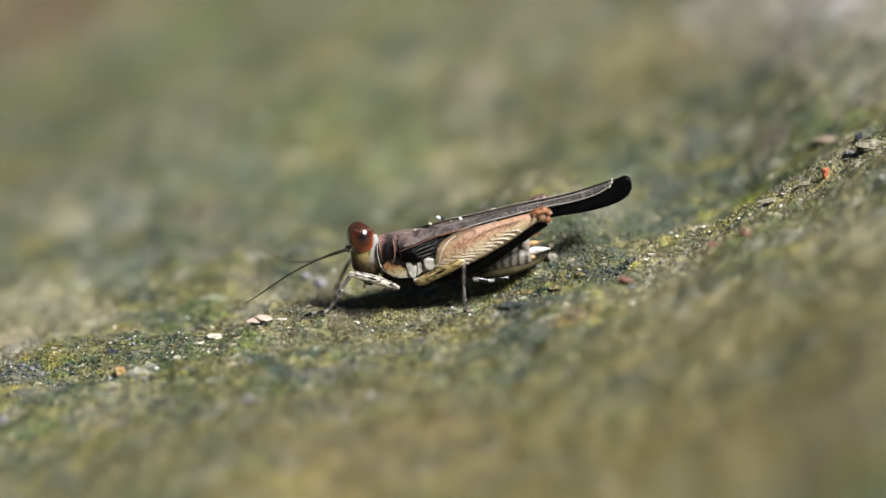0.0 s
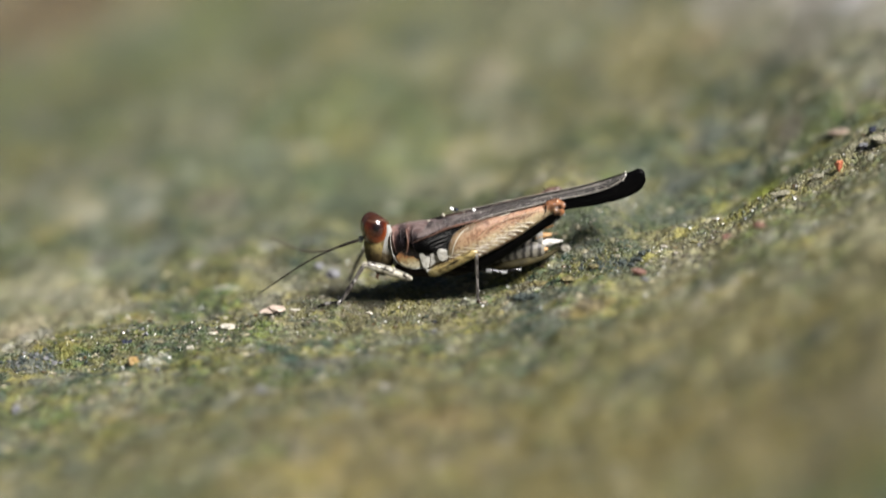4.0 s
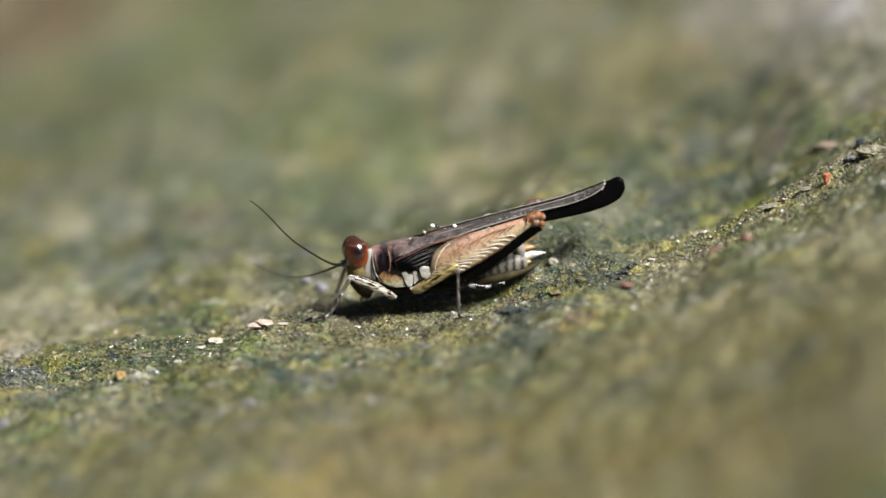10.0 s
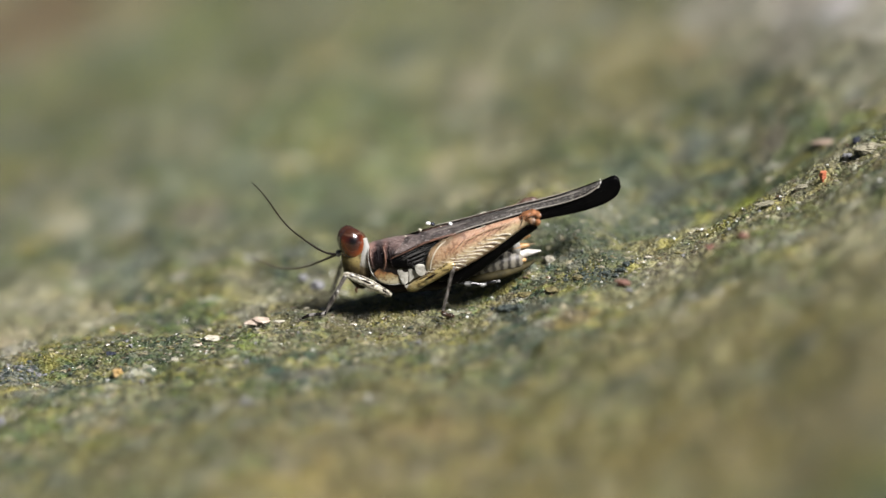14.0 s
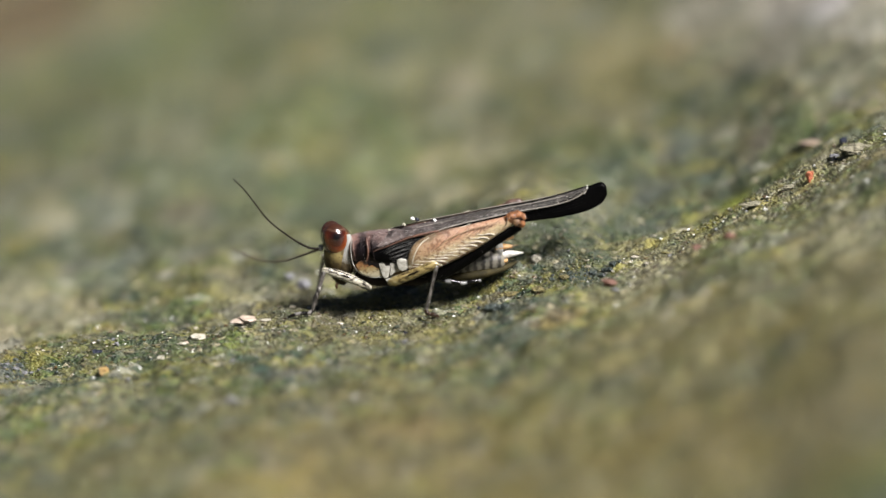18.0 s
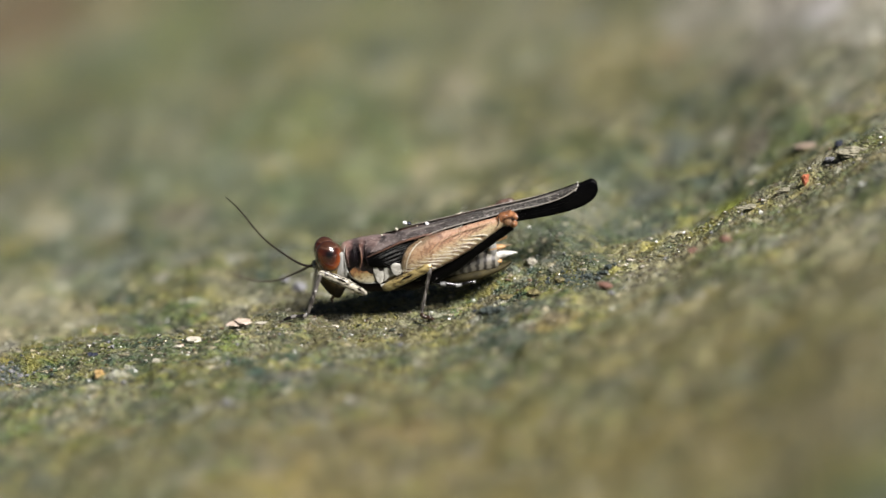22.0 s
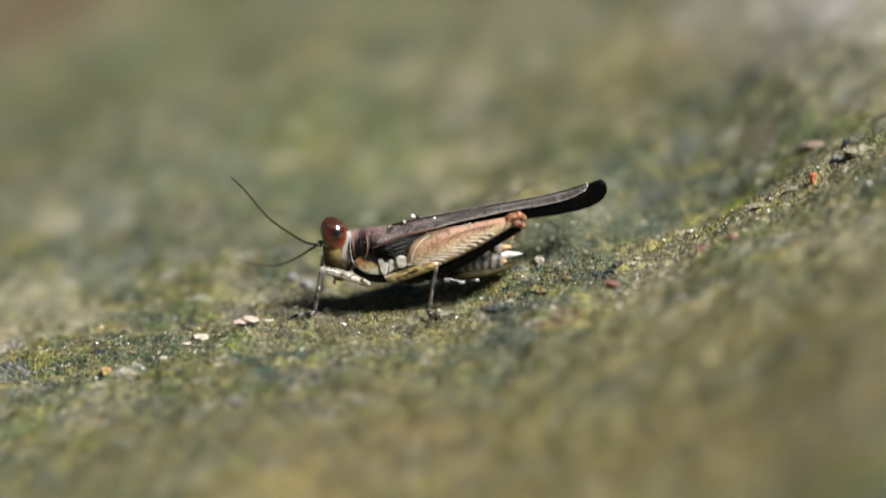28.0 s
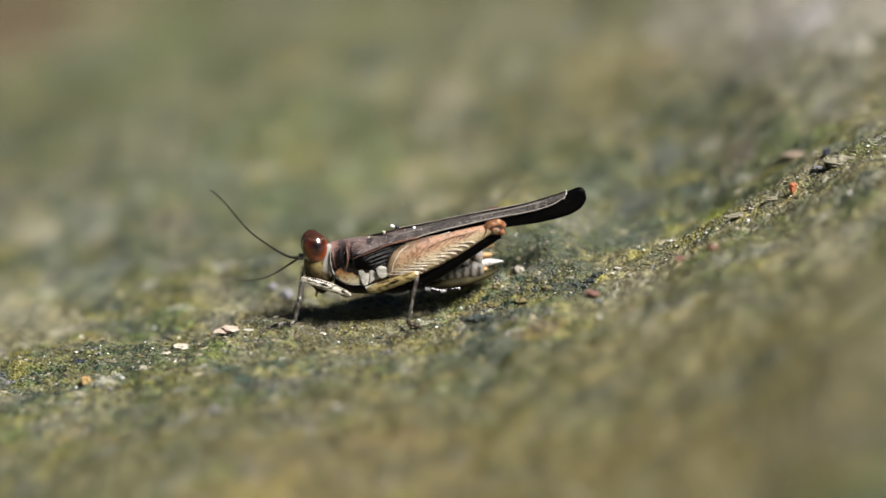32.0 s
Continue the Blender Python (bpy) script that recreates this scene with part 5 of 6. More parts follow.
def build_leg(kind, sgn):
    fx = (lambda rows: rows) if sgn < 0 else flip
    if kind == "fore":
        thigh = [(707, 503, -1.1, 4, 0.16), (701, 502, -1.3, 6.5, 0.22), (690, 497, -1.55, 6.5, 0.24), (672, 490, -1.85, 8.0, 0.28), (652, 484, -2.15, 8.0, 0.27), (634, 479, -2.38, 6.5, 0.22), (624, 477, -2.42, 4.5, 0.16), (620, 480, -2.42, 2, 0.1)]
        shin = [(624, 479, -2.4, 3.8, 0.16), (615, 493, -2.5, 3.7, 0.15), (604, 512, -2.6, 3.5, 0.14), (598, 521, -2.65, 4.6, 0.18), (591, 534, -2.7, 3.3, 0.13), (585, 544, -2.7, 2.6, 0.11)]
        foot = [(586, 541, -2.7, 2.8), (582, 545, -2.78, 4.0), (573, 546, -2.85, 3.2), (561, 547, -2.9, 3.8), (549, 551, -2.95, 3.0), (541, 555, -2.95, 1.6)]
        mats, n = (M_FORELEG, M_SHIN, M_FOREFOOT), "fore"
        if sgn > 0:
            fx = lambda rows: rows
            thigh = [(707, 490, 1.1, 4, 0.16), (690, 480, 1.8, 6.5, 0.22), (672, 470, 2.5, 7.5, 0.25), (655, 461, 3.2, 8, 0.26), (638, 453, 3.9, 7, 0.22), (622, 449, 4.6, 4.5, 0.16), (618, 452, 4.6, 2, 0.1)]
            shin = [(622, 450, 4.6, 3.8, 0.16), (612, 468, 5.1, 3.7, 0.15), (602, 492, 5.7, 3.5, 0.14), (597, 504, 6.0, 4.2, 0.16), (593, 512, 6.2, 3.2, 0.13), (591, 516, 6.3, 3, 0.12)]
            foot = [(592, 513, 6.3, 2.8), (586, 517, 6.35, 3.6), (576, 518, 6.4, 3), (566, 519, 6.4, 3), (559, 520, 6.4, 2.4), (553, 522, 6.4, 1.4)]
    else:
        thigh = [(739, 493, -1.45, 5, 0.2), (748, 491, -1.7, 8.5, 0.30), (768, 482, -2.1, 9, 0.31), (794, 470, -2.45, 8.6, 0.29), (812, 461, -2.7, 8, 0.25), (821, 458, -2.75, 5.5, 0.18), (824, 461, -2.75, 2, 0.1)]
        shin = [(822, 459, -2.75, 4.2, 0.17), (821, 478, -2.75, 3.4, 0.14), (819, 505, -2.75, 3.1, 0.13), (817, 530, -2.75, 3.0, 0.12), (817, 545, -2.75, 2.8, 0.12)]
        foot = [(816, 540, -2.75, 3.2), (819, 545, -2.85, 5.0), (825, 548, -2.9, 3.8), (832, 549, -2.95, 4.6), (838, 552, -2.95, 2.8), (843, 557, -2.95, 1.3)]
        mats, n = (M_LEG, M_SHIN, M_CLAW), "middle"
    thigh, shin, foot = fx(thigh), fx(shin), fx(foot)
    hip, knee, ankle = at(*thigh[0][:3]), at(*shin[0][:3]), at(*shin[-1][:3])
    f = part(n + "_femur", tube(thigh, 14, 4, lumps=0.06), mats[0], HOPPER, "pale mottled thigh", pivot=hip)
    s = part(n + "_shin", tube(shin, 10, 4, lumps=0.1), mats[1], HOPPER, "thin dark and pale shin", pivot=knee)
    for a, b, lift in ((1, 3, 0.78), (3, 5, 0.72), (1, 2, 0.2), (3, 4, 0.15)) if kind == "fore" else ((1, 2, 0.7), (3, 4, 0.7), (2, 3, 0.1)):
        dash = [(u, v - lift * r, y + sgn * 1.14 * w * math.sqrt(1 - lift * lift), 0.9 if lift > 0.5 else 1.7) for u, v, y, r, w in curve_through(thigh[a:b + 1], 3)]
        dash[0], dash[-1] = (*dash[0][:3], 0.2), (*dash[-1][:3], 0.2)
        d = part("stripe", thread(dash, steps=1), M_SEAM, f, "dark streak", pivot=hip)
        d.location = (0, 0, 0)
    o = part(n + "_foot", thread(foot), mats[2], HOPPER, "small banded foot", pivot=ankle)
    tip = foot[-1]
    for d in (-0.15, 0.15):
        c = part("claw", thread([(*tip[:3], 1.2), (tip[0] + (-5 if kind == "fore" else 5), tip[1] + 1, tip[2] + d, 0.9), (tip[0] + (-8 if kind == "fore" else 7), tip[1] + 4, tip[2] + 1.6 * d, 0.3)], sides=5, steps=2), M_CLAW, o, pivot=ankle)
        c.location = (0, 0, 0)
    rnd = random.Random(3 if kind == "fore" else 4)
    for i in range(7):
        a, b = shin[min(i // 2 + 1, len(shin) - 2)], shin[min(i // 2 + 2, len(shin) - 1)]
        q = 0.5 * (i % 2) + 0.2
        u, v, y = [a[k] * (1 - q) + b[k] * q for k in range(3)]
        side = 1 if i % 2 else -1
        hair = part("bristle", thread([(u, v, y, 0.7), (u + side * (5 + 2 * rnd.random()), v + 4 + 2 * rnd.random(), y - 0.05, 0.25)], sides=4, steps=2), M_SHIN, s, pivot=knee)
        hair.location = (0, 0, 0)
    JOINTED.append((f, s, o, hip, knee, ankle, kind))


TRUNK = build_trunk()
HEAD, NECK, FEELER, FEELER_AT, OTHER, OTHER_AT, EYES = build_head()
WINGS = build_wings()
for side in (-1, 1):
    build_hind_leg(side)
    build_leg("fore", side)
    build_leg("middle", side)


# ---- single stones and fragments on the crust ----
def stone(name, x, y, size, material, label, seed, category="stone", squash=(1, 1, 0.6), turn=0.0, sink=0.25, detail=2):
    bm = bmesh.new()
    bmesh.ops.create_icosphere(bm, subdivisions=detail, radius=1)
    off = Vector((seed * 3.1, seed * 1.7, seed * 0.9))
    for v in bm.verts:
        q = 1 + 0.55 * noise.noise(v.co * 1.3 + off) + 0.38 * noise.noise(v.co * 3.1 + off)
        v.co = Vector((v.co.x * squash[0], v.co.y * squash[1], v.co.z * squash[2])) * q * size * MM
    low = min(v.co.z for v in bm.verts)
    bmesh.ops.translate(bm, verts=bm.verts, vec=(0, 0, -low))
    me = bpy.data.meshes.new(name)
    bm.to_mesh(me)
    bm.free()
    me.materials.append(material)
    ob = new(name, me)
    z = float(surface(np.array([x]), np.array([y]))[0])
    ob.matrix_world = pose(x * MM, y * MM, (z - sink * size * squash[2]) * MM, 0, 0, turn)
    return tagged(ob, label, category)


stone("stone_chip", -13.55, 0.45, 0.72, M_PALECHIP, "flat pale pink stone chip on the crust", 1, squash=(1.15, 0.8, 0.36), turn=8, sink=0.05, detail=3)
stone("stone_chip", -11.68, -0.6, 0.5, M_WHITECHIP, "flat cream stone sliver on the crust", 2, squash=(1.3, 0.6, 0.2), turn=12)
stone("stone_chip", -17.09, -0.3, 0.46, M_WHITECHIP, "cream stone chip on the crust", 3, squash=(1.2, 0.9, 0.5))
stone("stone_chip", -17.89, -1.3, 0.18, M_PALECHIP, "small cream stone chip on the crust", 4)
stone("stone_chip", -18.22, -2.3, 0.28, M_WHITECHIP, "small cream stone chip on the crust", 5, squash=(1.3, 0.9, 0.4))
stone("brick_fragment", 28.95, 0.45, 0.44, M_RED, "orange-red brick crumb standing on the crust", 6, "fragment", squash=(0.62, 0.6, 1.05))
stone("brick_fragment", 22.59, -6.9, 0.42, M_DULLRED, "dull red brick crumb on the crust", 7, "fragment", squash=(1, 1, 0.6))
stone("brick_fragment", 20.26, -6.2, 0.4, M_DULLRED, "dark red crumb on the crust", 8, "fragment", squash=(1, 1, 0.5))
stone("quartz_grain", 19.94, 1.75, 0.13, M_QUARTZ, "glinting white quartz grain", 9, "grain", squash=(1, 1, 0.9))
stone("quartz_grain", 25.45, -2.25, 0.14, M_QUARTZ, "glinting white quartz grain", 10, "grain", squash=(1, 1, 0.9))
stone("quartz_grain", 25.85, 2.05, 0.10, M_QUARTZ, "small white quartz grain", 11, "grain", squash=(1, 1, 0.9))
stone("quartz_grain", 17.93, 3.35, 0.10, M_QUARTZ, "small white quartz grain", 18, "grain", squash=(1, 1, 0.9))
stone("amber_grain", -23.88, -6.05, 0.40, M_AMBER, "amber sand grain on the crust", 12, "grain", squash=(1, 1, 0.9))
stone("pebble", -14.25, -7.7, 0.2, M_GREYSTONE, "small pale grey pebble", 13, "pebble", squash=(1, 1, 0.8))
stone("pebble", -19.66, -5.25, 0.26, M_WHITECHIP, "small grey pebble on the crust", 14, "pebble", squash=(1.2, 1, 0.6))
stone("pebble", 8.51, 3.5, 0.40, M_WHITECHIP, "pale grey pebble behind the insect", 15, "pebble", squash=(1, 1, 0.8))
stone("pebble", -9.25, 9.1, 0.5, M_GREYSTONE, "grey pebble behind the insect", 16, "pebble", squash=(1, 1, 0.7))
stone("pebble", -10.46, 10.65, 0.4, M_GREYSTONE, "grey pebble behind the insect", 19, "pebble", squash=(1, 1, 0.7))
stone("pebble", -24.64, -1.8, 0.30, M_DARKBEAD, "blue-black pebble lodged in the crust", 22, "pebble", squash=(1.3, 1, 0.5))

stone("brick_fragment", 13.79, -5.3, 0.42, M_DULLRED, "red-brown crumb lying on the crust", 31, "fragment", squash=(1.3, 1, 0.6))
M_DULLPINK = plain("dull_pink_stone", (0.16, 0.12, 0.09), (0.34, 0.26, 0.20), 0.5, 0.7, 0.06)
M_PALEROCK = plain("tan_grey_rock", (0.09, 0.085, 0.055), (0.33, 0.305, 0.215), 0.45, 0.6, 0.12)
stone("stone_chip", 32.9, 2.2, 0.85, M_PALEROCK, "rough tan-grey stone bedded in the crest", 51, squash=(1.5, 1.1, 0.45), turn=10, sink=0.95, detail=4)
stone("stone_chip", 30.9, 3.0, 0.36, M_GREYSTONE, "blue-grey stone beside the tan stone", 52, squash=(1.1, 0.8, 0.7), sink=0.95, detail=3)
stone("stone_chip", 29.9, 13.5, 0.58, M_DULLPINK, "dull pink stone in the hollow behind the crest", 53, squash=(1.5, 1.3, 0.36), sink=1.0, detail=3)
stone("pebble", 31.9, 7.0, 0.32, M_DARKBEAD, "blue-black pebble behind the crest", 54, "pebble", squash=(1, 1, 1.0))
stone("pebble", -32.2, -11.4, 0.38, M_GREYSTONE, "grey rounded pebble on the crust", 55, "pebble", squash=(1, 1, 0.9))
stone("pebble", -14.0, -17.0, 0.32, M_GREYSTONE, "grey pebble on the crust", 56, "pebble", squash=(1.1, 1, 0.8))
stone("stone_chip", 27.6, 1.6, 0.5, M_PALEROCK, "tan-grey stone sliver beside the brick crumb", 57, squash=(1.7, 0.8, 0.3), turn=20, detail=3)
stone("stone_chip", 24.9, 1.6, 0.55, M_PALEROCK, "flat tan stone sliver on the crest", 58, squash=(1.6, 0.8, 0.3), turn=25, detail=3)
stone("teal_stone", 5.1, -4.8, 0.55, M_TEALSTONE, "dark teal stone bedded in the crust", 32, squash=(1.2, 1, 0.4), sink=0.35, detail=3)
stone("teal_stone", 5.94, -4.9, 0.4, M_TEALSTONE, "dark teal stone bedded in the crust", 33, squash=(1.2, 1, 0.45), sink=0.35, detail=3)
stone("algae_clump", 8.62, -1.35, 0.42, M_OCHRE, "ochre clump of algae on the crust", 34, "clump", squash=(1.2, 1, 0.5), detail=3)
stone("algae_clump", 6.65, -0.2, 0.5, M_OCHRE, "ochre clump of algae on the crust", 35, "clump", squash=(1.4, 1, 0.35), detail=3)
stone("algae_clump", 10.54, -1.05, 0.3, M_OCHRE, "ochre clump of algae on the crust", 36, "clump", squash=(1.2, 1, 0.6), detail=3)
gravel_rng = random.Random(11)
for i in range(34):
    f = gravel_rng.random()
    g = stone("pebble", 10.4 + 4.2 * f + gravel_rng.gauss(0, 0.35), gravel_rng.gauss(-0.6, 0.55), gravel_rng.uniform(0.08, 0.22), M_TEALSTONE, "tiny dark teal pebble bedded in the crust", 70 + i, "pebble", squash=(1, gravel_rng.uniform(0.8, 1.2), gravel_rng.uniform(0.6, 0.9)), turn=gravel_rng.uniform(0, 180), sink=0.35)
    tagged(g, group="dark teal pebbles beside the insect")

for i in range(70):
    px, py = -31.4 + gravel_rng.gauss(0, 1.3), -2.2 + gravel_rng.gauss(0, 0.9)
    g = stone("pebble", px, py, gravel_rng.uniform(0.08, 0.20), (M_GREYSTONE, M_TEALSTONE, M_TEALSTONE)[i % 3], "tiny " + ("grey", "dark teal", "dark teal")[i % 3] + " pebble in a wet patch of gravel", 130 + i, "pebble", squash=(1.3, 1, gravel_rng.uniform(0.4, 0.7)), turn=gravel_rng.uniform(-30, 30), sink=0.6)
    tagged(g, group="wet gravel patch")

PEBBLE_MATS = [(M_TEALSTONE, "dark teal"), (M_GREYSTONE, "grey"), (M_DARKBEAD, "blue-black"), (M_GREYSTONE, "grey")]
rng = random.Random(5)
for i in range(60):
    px, py = rng.uniform(-34, 36), rng.gauss(-0.5, 3.5)
    if -15 < px < 4 and -3.5 < py < 5:
        continue
    mat, tone = PEBBLE_MATS[i % len(PEBBLE_MATS)]
    p = stone("pebble", px, py, rng.uniform(0.08, 0.2), mat, "tiny " + tone + " pebble lodged in the crust", 20 + i, "pebble", squash=(1, rng.uniform(0.7, 1.2), rng.uniform(0.5, 0.9)), turn=rng.uniform(0, 180), sink=0.5)
    tagged(p, group="tiny pebbles in the crust")



# ---- movement ----
def body_pose(row):
    """The insect's pose from shifts in mm and its pitch in degrees."""
    t, x, y, z, pitch = row
    return REST @ pose(x * MM, y * MM, z * MM, 0, pitch, 0)


def foot_shift(kind, t):
    """How far a foot has been set from its first hold, mm along x and y."""
    steps = {"fore": [(0, 0, 0), (32, 0, 0)],
             "middle": [(0, 0.45, 0), (4.5, 0.45, 0), (5.5, 0, 0), (10.5, -0.05, 0), (11, -0.75, 0), (11.5, -0.7, 0), (12, -0.95, 0), (13.5, -1.0, 0), (14.5, -1.25, 0.0), (32, -1.3, 0.0)]}[kind]
    ts = [s[0] for s in steps]
    return float(np.interp(t, ts, [s[1] for s in steps])), float(np.interp(t, ts, [s[2] for s in steps]))


def bend(hip, knee, foot, target):
    """Where the knee goes when the foot goes to target: two bones of fixed length, bending as at rest."""
    l1, l2 = (knee - hip).length, (foot - knee).length
    d = target - hip
    far = min(max(d.length, abs(l1 - l2) * 1.02), (l1 + l2) * 0.998)
    d = d.normalized()
    along = (l1 * l1 - l2 * l2 + far * far) / (2 * far)
    high = math.sqrt(max(l1 * l1 - along * along, 0))
    rest = knee - hip
    up = rest - d * rest.dot(d)
    return hip + d * along + up.normalized() * high, hip + d * far


def motions():
    rows = [
        (0, 0.102, 0, -0.014, 0.07), (0.5, 0.139, 0, 0.025, 0.02), (1, 0.09, 0, 0.02, 0.41), (1.5, 0.04, 0, 0.034, 0.46),
        (2, 0.08, 0, 0.009, 0.28), (2.5, 0.088, 0, 0.023, 0.4), (3, 0.099, 0, -0.028, -0.08), (3.5, 0.122, 0, 0.044, 0.43),
        (4, 0.05, 0, -0.02, 0.41), (4.5, 0.113, 0, -0.071, -0.54), (6.5, -0.007, 0, 0.008, 0.54), (7, 0.189, 0, -0.111, -0.63),
        (7.1, -0.107, 0, 0.12, 1.1), (7.5, -0.107, 0, 0.12, 1.1), (8, -0.05, 0, 0.053, 0.44), (8.5, -0.04, 0, -0.001, 0.14),
        (9, 0, 0, -0, 0), (9.5, -0.001, 0, -0, 0), (10, -0.124, 0, -0.294, -2.17), (10.5, -0.264, 0, -0.157, -0.37),
        (11, -0.307, 0, -0.396, -0.43), (11.5, -0.161, 0, -0.259, -1.67), (12, -0.404, 0, -0.231, -1.63), (12.5, -0.212, 0, -0.384, -2.56),
        (13, -0.372, 0, -0.297, -1.39), (13.5, -0.163, 0, -0.306, -2.06), (15.5, -0.627, 0, -0.303, -0.83), (16, -0.62, 0, -0.243, -0.83),
        (16.5, -0.639, 0, -0.213, -0.61), (17, -0.891, 0, 0.102, 2.14), (17.5, -0.902, 0, 0.101, 2.13), (18, -0.837, 0, 0.045, 1.52),
        (18.5, -0.888, 0, 0.01, 1.59), (19, -0.882, 0, 0.054, 1.54), (19.5, -0.88, 0, 0.049, 1.35), (20, -0.881, 0, 0.081, 1.42),
        (20.5, -1.009, 0, 0.209, 2.42), (21, -0.987, 0, 0.085, 1.53), (21.5, -0.996, 0, 0.109, 1.64), (22, -0.778, 0, -0.089, -0.95),
        (22.5, -0.777, 0, -0.095, -0.56), (23, -0.753, 0, -0.061, -0.6), (23.5, -0.754, 0, -0.113, -0.99), (24, -0.762, 0, -0.041, -0.36),
        (24.5, -0.987, 0, 0.08, 1.3), (26.5, -1.219, 0, 0.349, 2.87), (26.53, -1.067, 0, 0.511, -6.58), (26.57, -0.879, 0, 0.891, -20.08),
        (26.6, -0.834, 0, 1.037, -24.13), (26.63, -0.879, 0, 0.891, -20.08), (26.67, -1.088, 0, 0.483, -5.23), (26.7, -1.219, 0, 0.349, 2.87),
        (26.87, -1.219, 0, 0.349, 2.87), (26.9, -1.201, 0, 0.363, 1.79), (26.93, -1.219, 0, 0.349, 2.87), (27, -1.219, 0, 0.349, 2.87),
        (27.1, -1.219, 0, 0.349, 2.87), (27.13, -1.2, 0, 0.36, 1.8), (27.17, -1.08, 0, 0.49, -5.8), (27.2, -0.92, 0, 0.78, -17.0),
        (27.23, -0.82, 0, 1.08, -26.0), (27.27, -1.06, 0, 0.52, -7.0), (27.3, -1.219, 0, 0.349, 2.87), (27.5, -1.219, 0, 0.349, 2.87),
        (28, -1.266, 0, 0.332, 3.25), (28.5, -1.226, 0, 0.342, 2.89), (29, -1.152, 0, 0.355, 2.84), (29.5, -1.255, 0, 0.218, 0.88),
        (30, -1.208, 0, 0.214, 0.79), (30.5, -0.993, 0, 0.104, -0.86), (31, -0.997, 0, 0.173, -0.22), (31.5, -1.025, 0, 0.236, 0.81),
        (32, -1.104, 0, 0.275, 1.71),]
    walk(HOPPER, [(r[0], body_pose(r)) for r in rows])
    for femur, shin, sole, hip, knee, foot, kind in JOINTED:
        hold = REST @ foot
        fr, sr, er = [], [], []
        for r in rows:
            dx, dy = foot_shift(kind, r[0])
            target = body_pose(r).inverted() @ (hold + Vector((dx * MM, dy * MM, 0.0)))
            k, f = bend(hip, knee, foot, target)
            q1 = (knee - hip).rotation_difference(k - hip)
            q2 = (foot - knee).rotation_difference(f - k)
            fr.append((r[0], Matrix.Translation(hip) @ q1.to_matrix().to_4x4()))
            sr.append((r[0], Matrix.Translation(k) @ q2.to_matrix().to_4x4()))
            er.append((r[0], Matrix.Translation(f) @ pose(0, 0, 0, 0, -r[4], 0)))
        walk(femur, fr)
        walk(shin, sr)
        walk(sole, er)
    nods = [
        (0, -0.005, 0.056), (0.5, 0.014, 0.055), (1, -0.039, -0.001), (1.5, 0.004, -0.006), (2, 0, -0), (2.5, 0.001, 0.061),
        (3, -0.007, 0.123), (3.5, -0.063, -0.001), (4, 0.005, 0.065), (4.5, -0.082, -0.288), (6.5, 0.024, -1.062), (7, -0.082, -0.802),
        (7.1, 0.043, -0.229), (7.5, 0.043, -0.229), (8, 0.007, -0.091), (8.5, -0.003, -0.013), (9, 0, -0), (9.5, 0.003, 0.002),
        (10, 0.031, -0.211), (10.5, -0.057, -0.01), (11, -0.121, 0.37), (11.5, -0.075, 0.385), (12, 0.053, -0.354), (12.5, 0.106, -0.521),
        (13, 0.063, -0.725), (13.5, -0.118, 0.392), (15.5, 0.082, -0.351), (16, 0.034, -0.68), (16.5, -0.041, -0.695), (17, 0.011, -0.125),
        (17.5, -0.055, -0.125), (18, -0.001, 0), (18.5, 0, 0.066), (19, 0, -0), (19.5, -0.004, 0.004), (20, -0.001, 0.008),
        (20.5, 0.02, -0.052), (21, 0.022, 0.03), (21.5, -0.005, -0.013), (22, 0.149, -0.709), (22.5, 0.079, -1.083), (23, 0.016, -1.083),
        (23.5, -0.019, -1.121), (24, -0.054, -1.402), (24.5, -0.019, -0.039), (26.5, 0.008, -0.082), (27, 0.008, -0.082), (27.5, 0.005, -0.07),
        (28, 0.008, -0.082), (28.5, 0, -0), (29, -0.065, -0), (29.5, 0.119, -0.611), (30, 0.079, -1.006), (30.5, 0.093, -1.302),
        (31, -0.028, -1.235), (31.5, 0.019, -1.625), (32, 0.067, -0.15),]
    # the head sinks and rolls so that its crown leans over to the near side
    def bowed(x, z):
        rest = at(642, 418, -0.34) - NECK
        sunk = pose(x * MM, 0, z * MM, 0, z * 6, 0) @ rest
        roll = pose(0, 0, 0, 20 * min(max(-z, 0), 1.6), 0, 0)
        leant = roll @ rest
        drop = ((sunk.z - leant.z) * COS + (sunk.y - leant.y) * SIN) / COS
        return Matrix.Translation((sunk.x - leant.x, 0, drop)) @ roll
    walk(HEAD, [(t, Matrix.Translation(NECK) @ bowed(x, z)) for t, x, z in nods])
    # the dark false pupil of a compound eye keeps its bearing while the head rolls
    for ball, where in EYES:
        walk(ball, [(t, Matrix.Translation(where) @ bowed(x, z).to_quaternion().to_matrix().to_4x4().inverted()) for t, x, z in nods])
    # the near feeler: lift above the level in degrees, and roll round its own length
    lift0 = 31.0
    chord = (at(444, 337, -1.1) - at(613, 437, -0.3)).normalized()
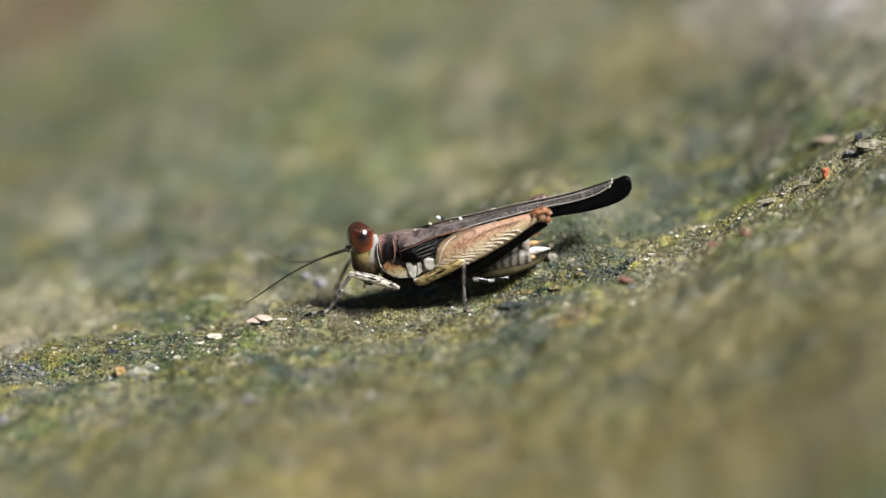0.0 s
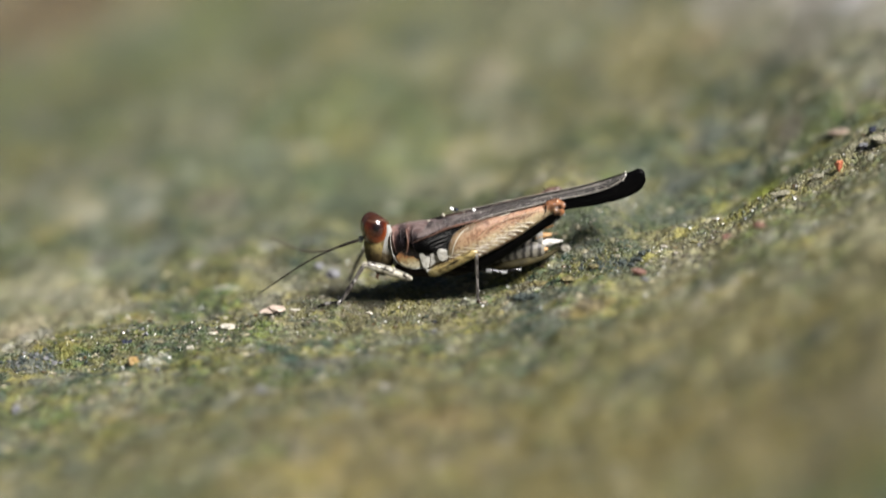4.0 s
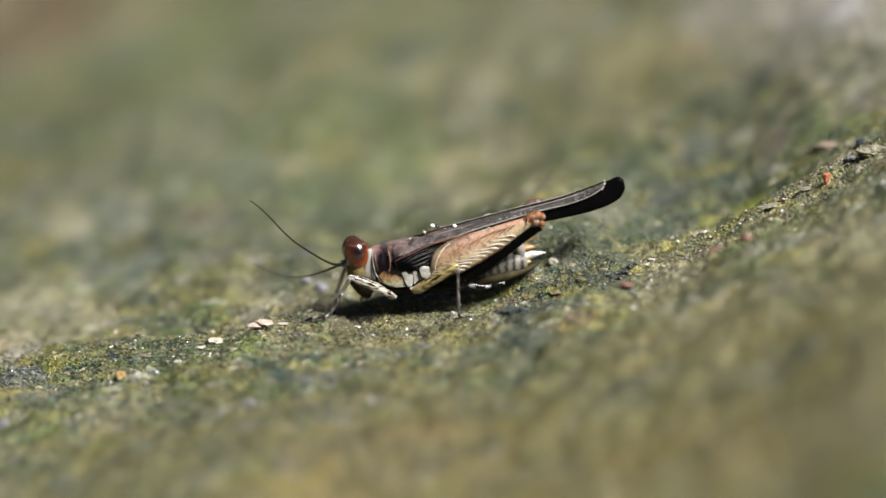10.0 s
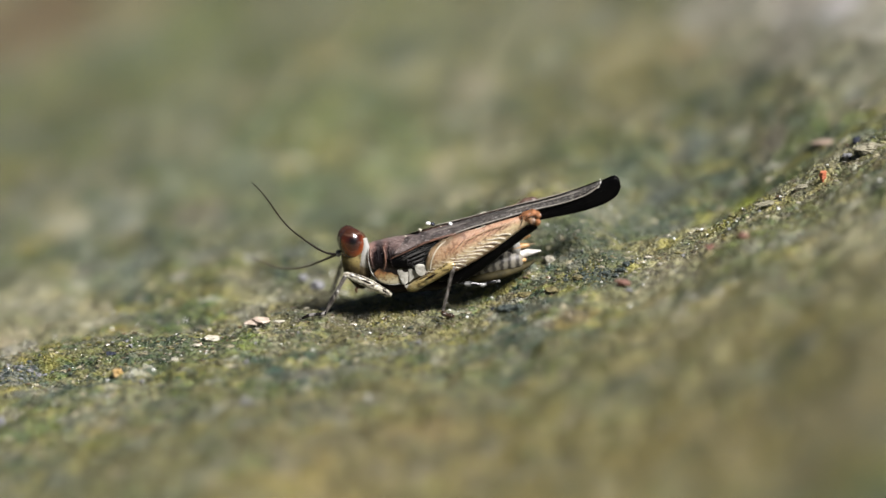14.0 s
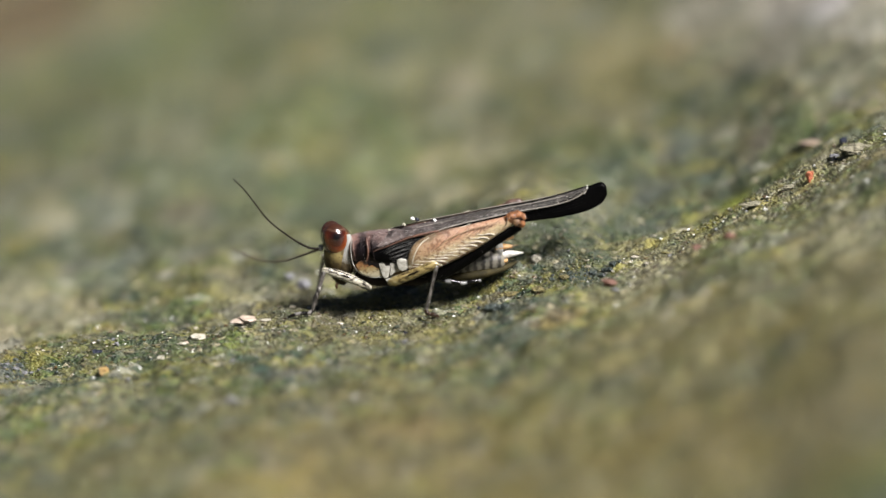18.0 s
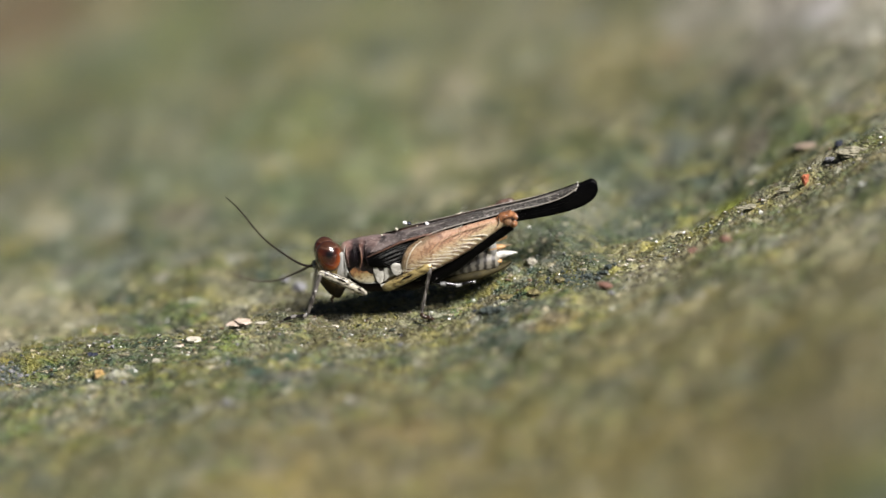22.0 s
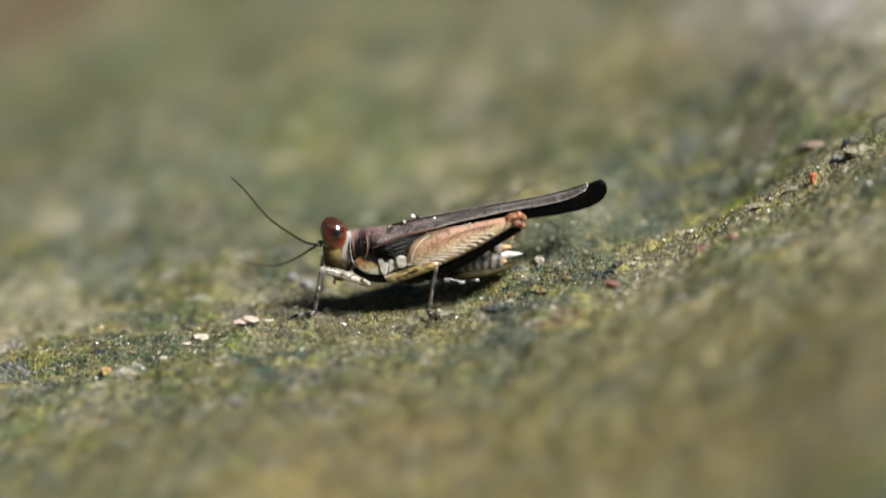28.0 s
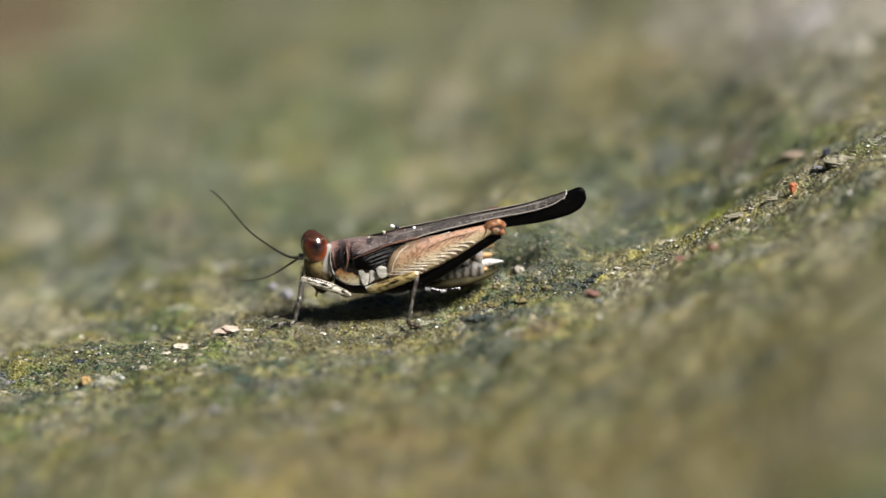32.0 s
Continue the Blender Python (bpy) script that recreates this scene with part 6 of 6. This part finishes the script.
    swing = np.array([(0, -29, 125), (4.5, -29, 125), (5.0, -25, 105), (5.5, -18, 85), (6.0, -8, 65), (6.5, 4, 52), (6.7, 6, 50), (6.9, 14, 50), (7, 16, 50), (7.1, 29, 55), (7.5, 32, 60), (9, 31, 63), (10, 36, 45), (11, 34, 40), (12, 36.5, 30), (13, 41, 10),
                      (16, 41, 0), (19, 39, 30), (22, 39, 35), (24, 36, 30), (24.5, 38, 32), (27, 38, 32), (29, 38, 32), (30, 36, 32), (31, 31, 32), (31.5, 23, 32), (32, 38, 32)])
    # the far feeler, lifted once
    lifts = np.array([(0, 3), (4.5, 3), (5.3, 10), (6.2, 36), (6.9, 36), (7.0, 32), (7.1, 4), (7.3, 2), (10, 4), (11, 0), (13, 2), (19, 0), (24, -5), (27, -12), (32, -12)])
    still = np.array([r for r in rows if r[4] > -4])
    bow = np.array(nods)
    feeler, other = [], []
    for t in sorted({*swing[:, 0], *bow[:, 0], *lifts[:, 0]}):
        lift, roll = np.interp(t, swing[:, 0], swing[:, 1]), np.interp(t, swing[:, 0], swing[:, 2])
        held = np.interp(t, still[:, 0], still[:, 4])
        head = bowed(np.interp(t, bow[:, 0], bow[:, 1]), np.interp(t, bow[:, 0], bow[:, 2])).to_quaternion().to_matrix().to_4x4().inverted()
        spin = Matrix.Rotation(radians(roll), 4, chord)
        feeler.append((float(t), Matrix.Translation(FEELER_AT) @ head @ pose(0, 0, 0, 0, lift - lift0 - held, 0) @ spin))
        other.append((float(t), Matrix.Translation(OTHER_AT) @ head @ pose(0, 0, 0, 0, np.interp(t, lifts[:, 0], lifts[:, 1]), 0)))
    walk(FEELER, feeler)
    walk(OTHER, other)
    # two flicks of the wings
    flick = [(0, 0), (26.5, 0), (26.53, 0.08), (26.57, 0.5), (26.6, 0.95), (26.63, 1.3), (26.67, 0.6), (26.7, 0.02), (26.87, 0.02), (26.9, 0.06), (26.93, 0.02),
             (27.1, 0.02), (27.13, 0.08), (27.17, 0.4), (27.2, 0.85), (27.23, 1.3), (27.27, 0.6), (27.3, 0.03), (28.5, 0.028), (30, 0.018), (32, 0.018)]
    for fore, hind, leaves, hinge, sgn in WINGS:
        for ob, reach in ((fore, 50), (hind, 54), *((leaf, 36 - 9 * j) for j, leaf in enumerate(leaves))):
            walk(ob, [(t, Matrix.Translation(hinge) @ pose(0, 0, 0, f * 16 * -sgn, -f * reach, -f * 10 * sgn)) for t, f in flick])


motions()
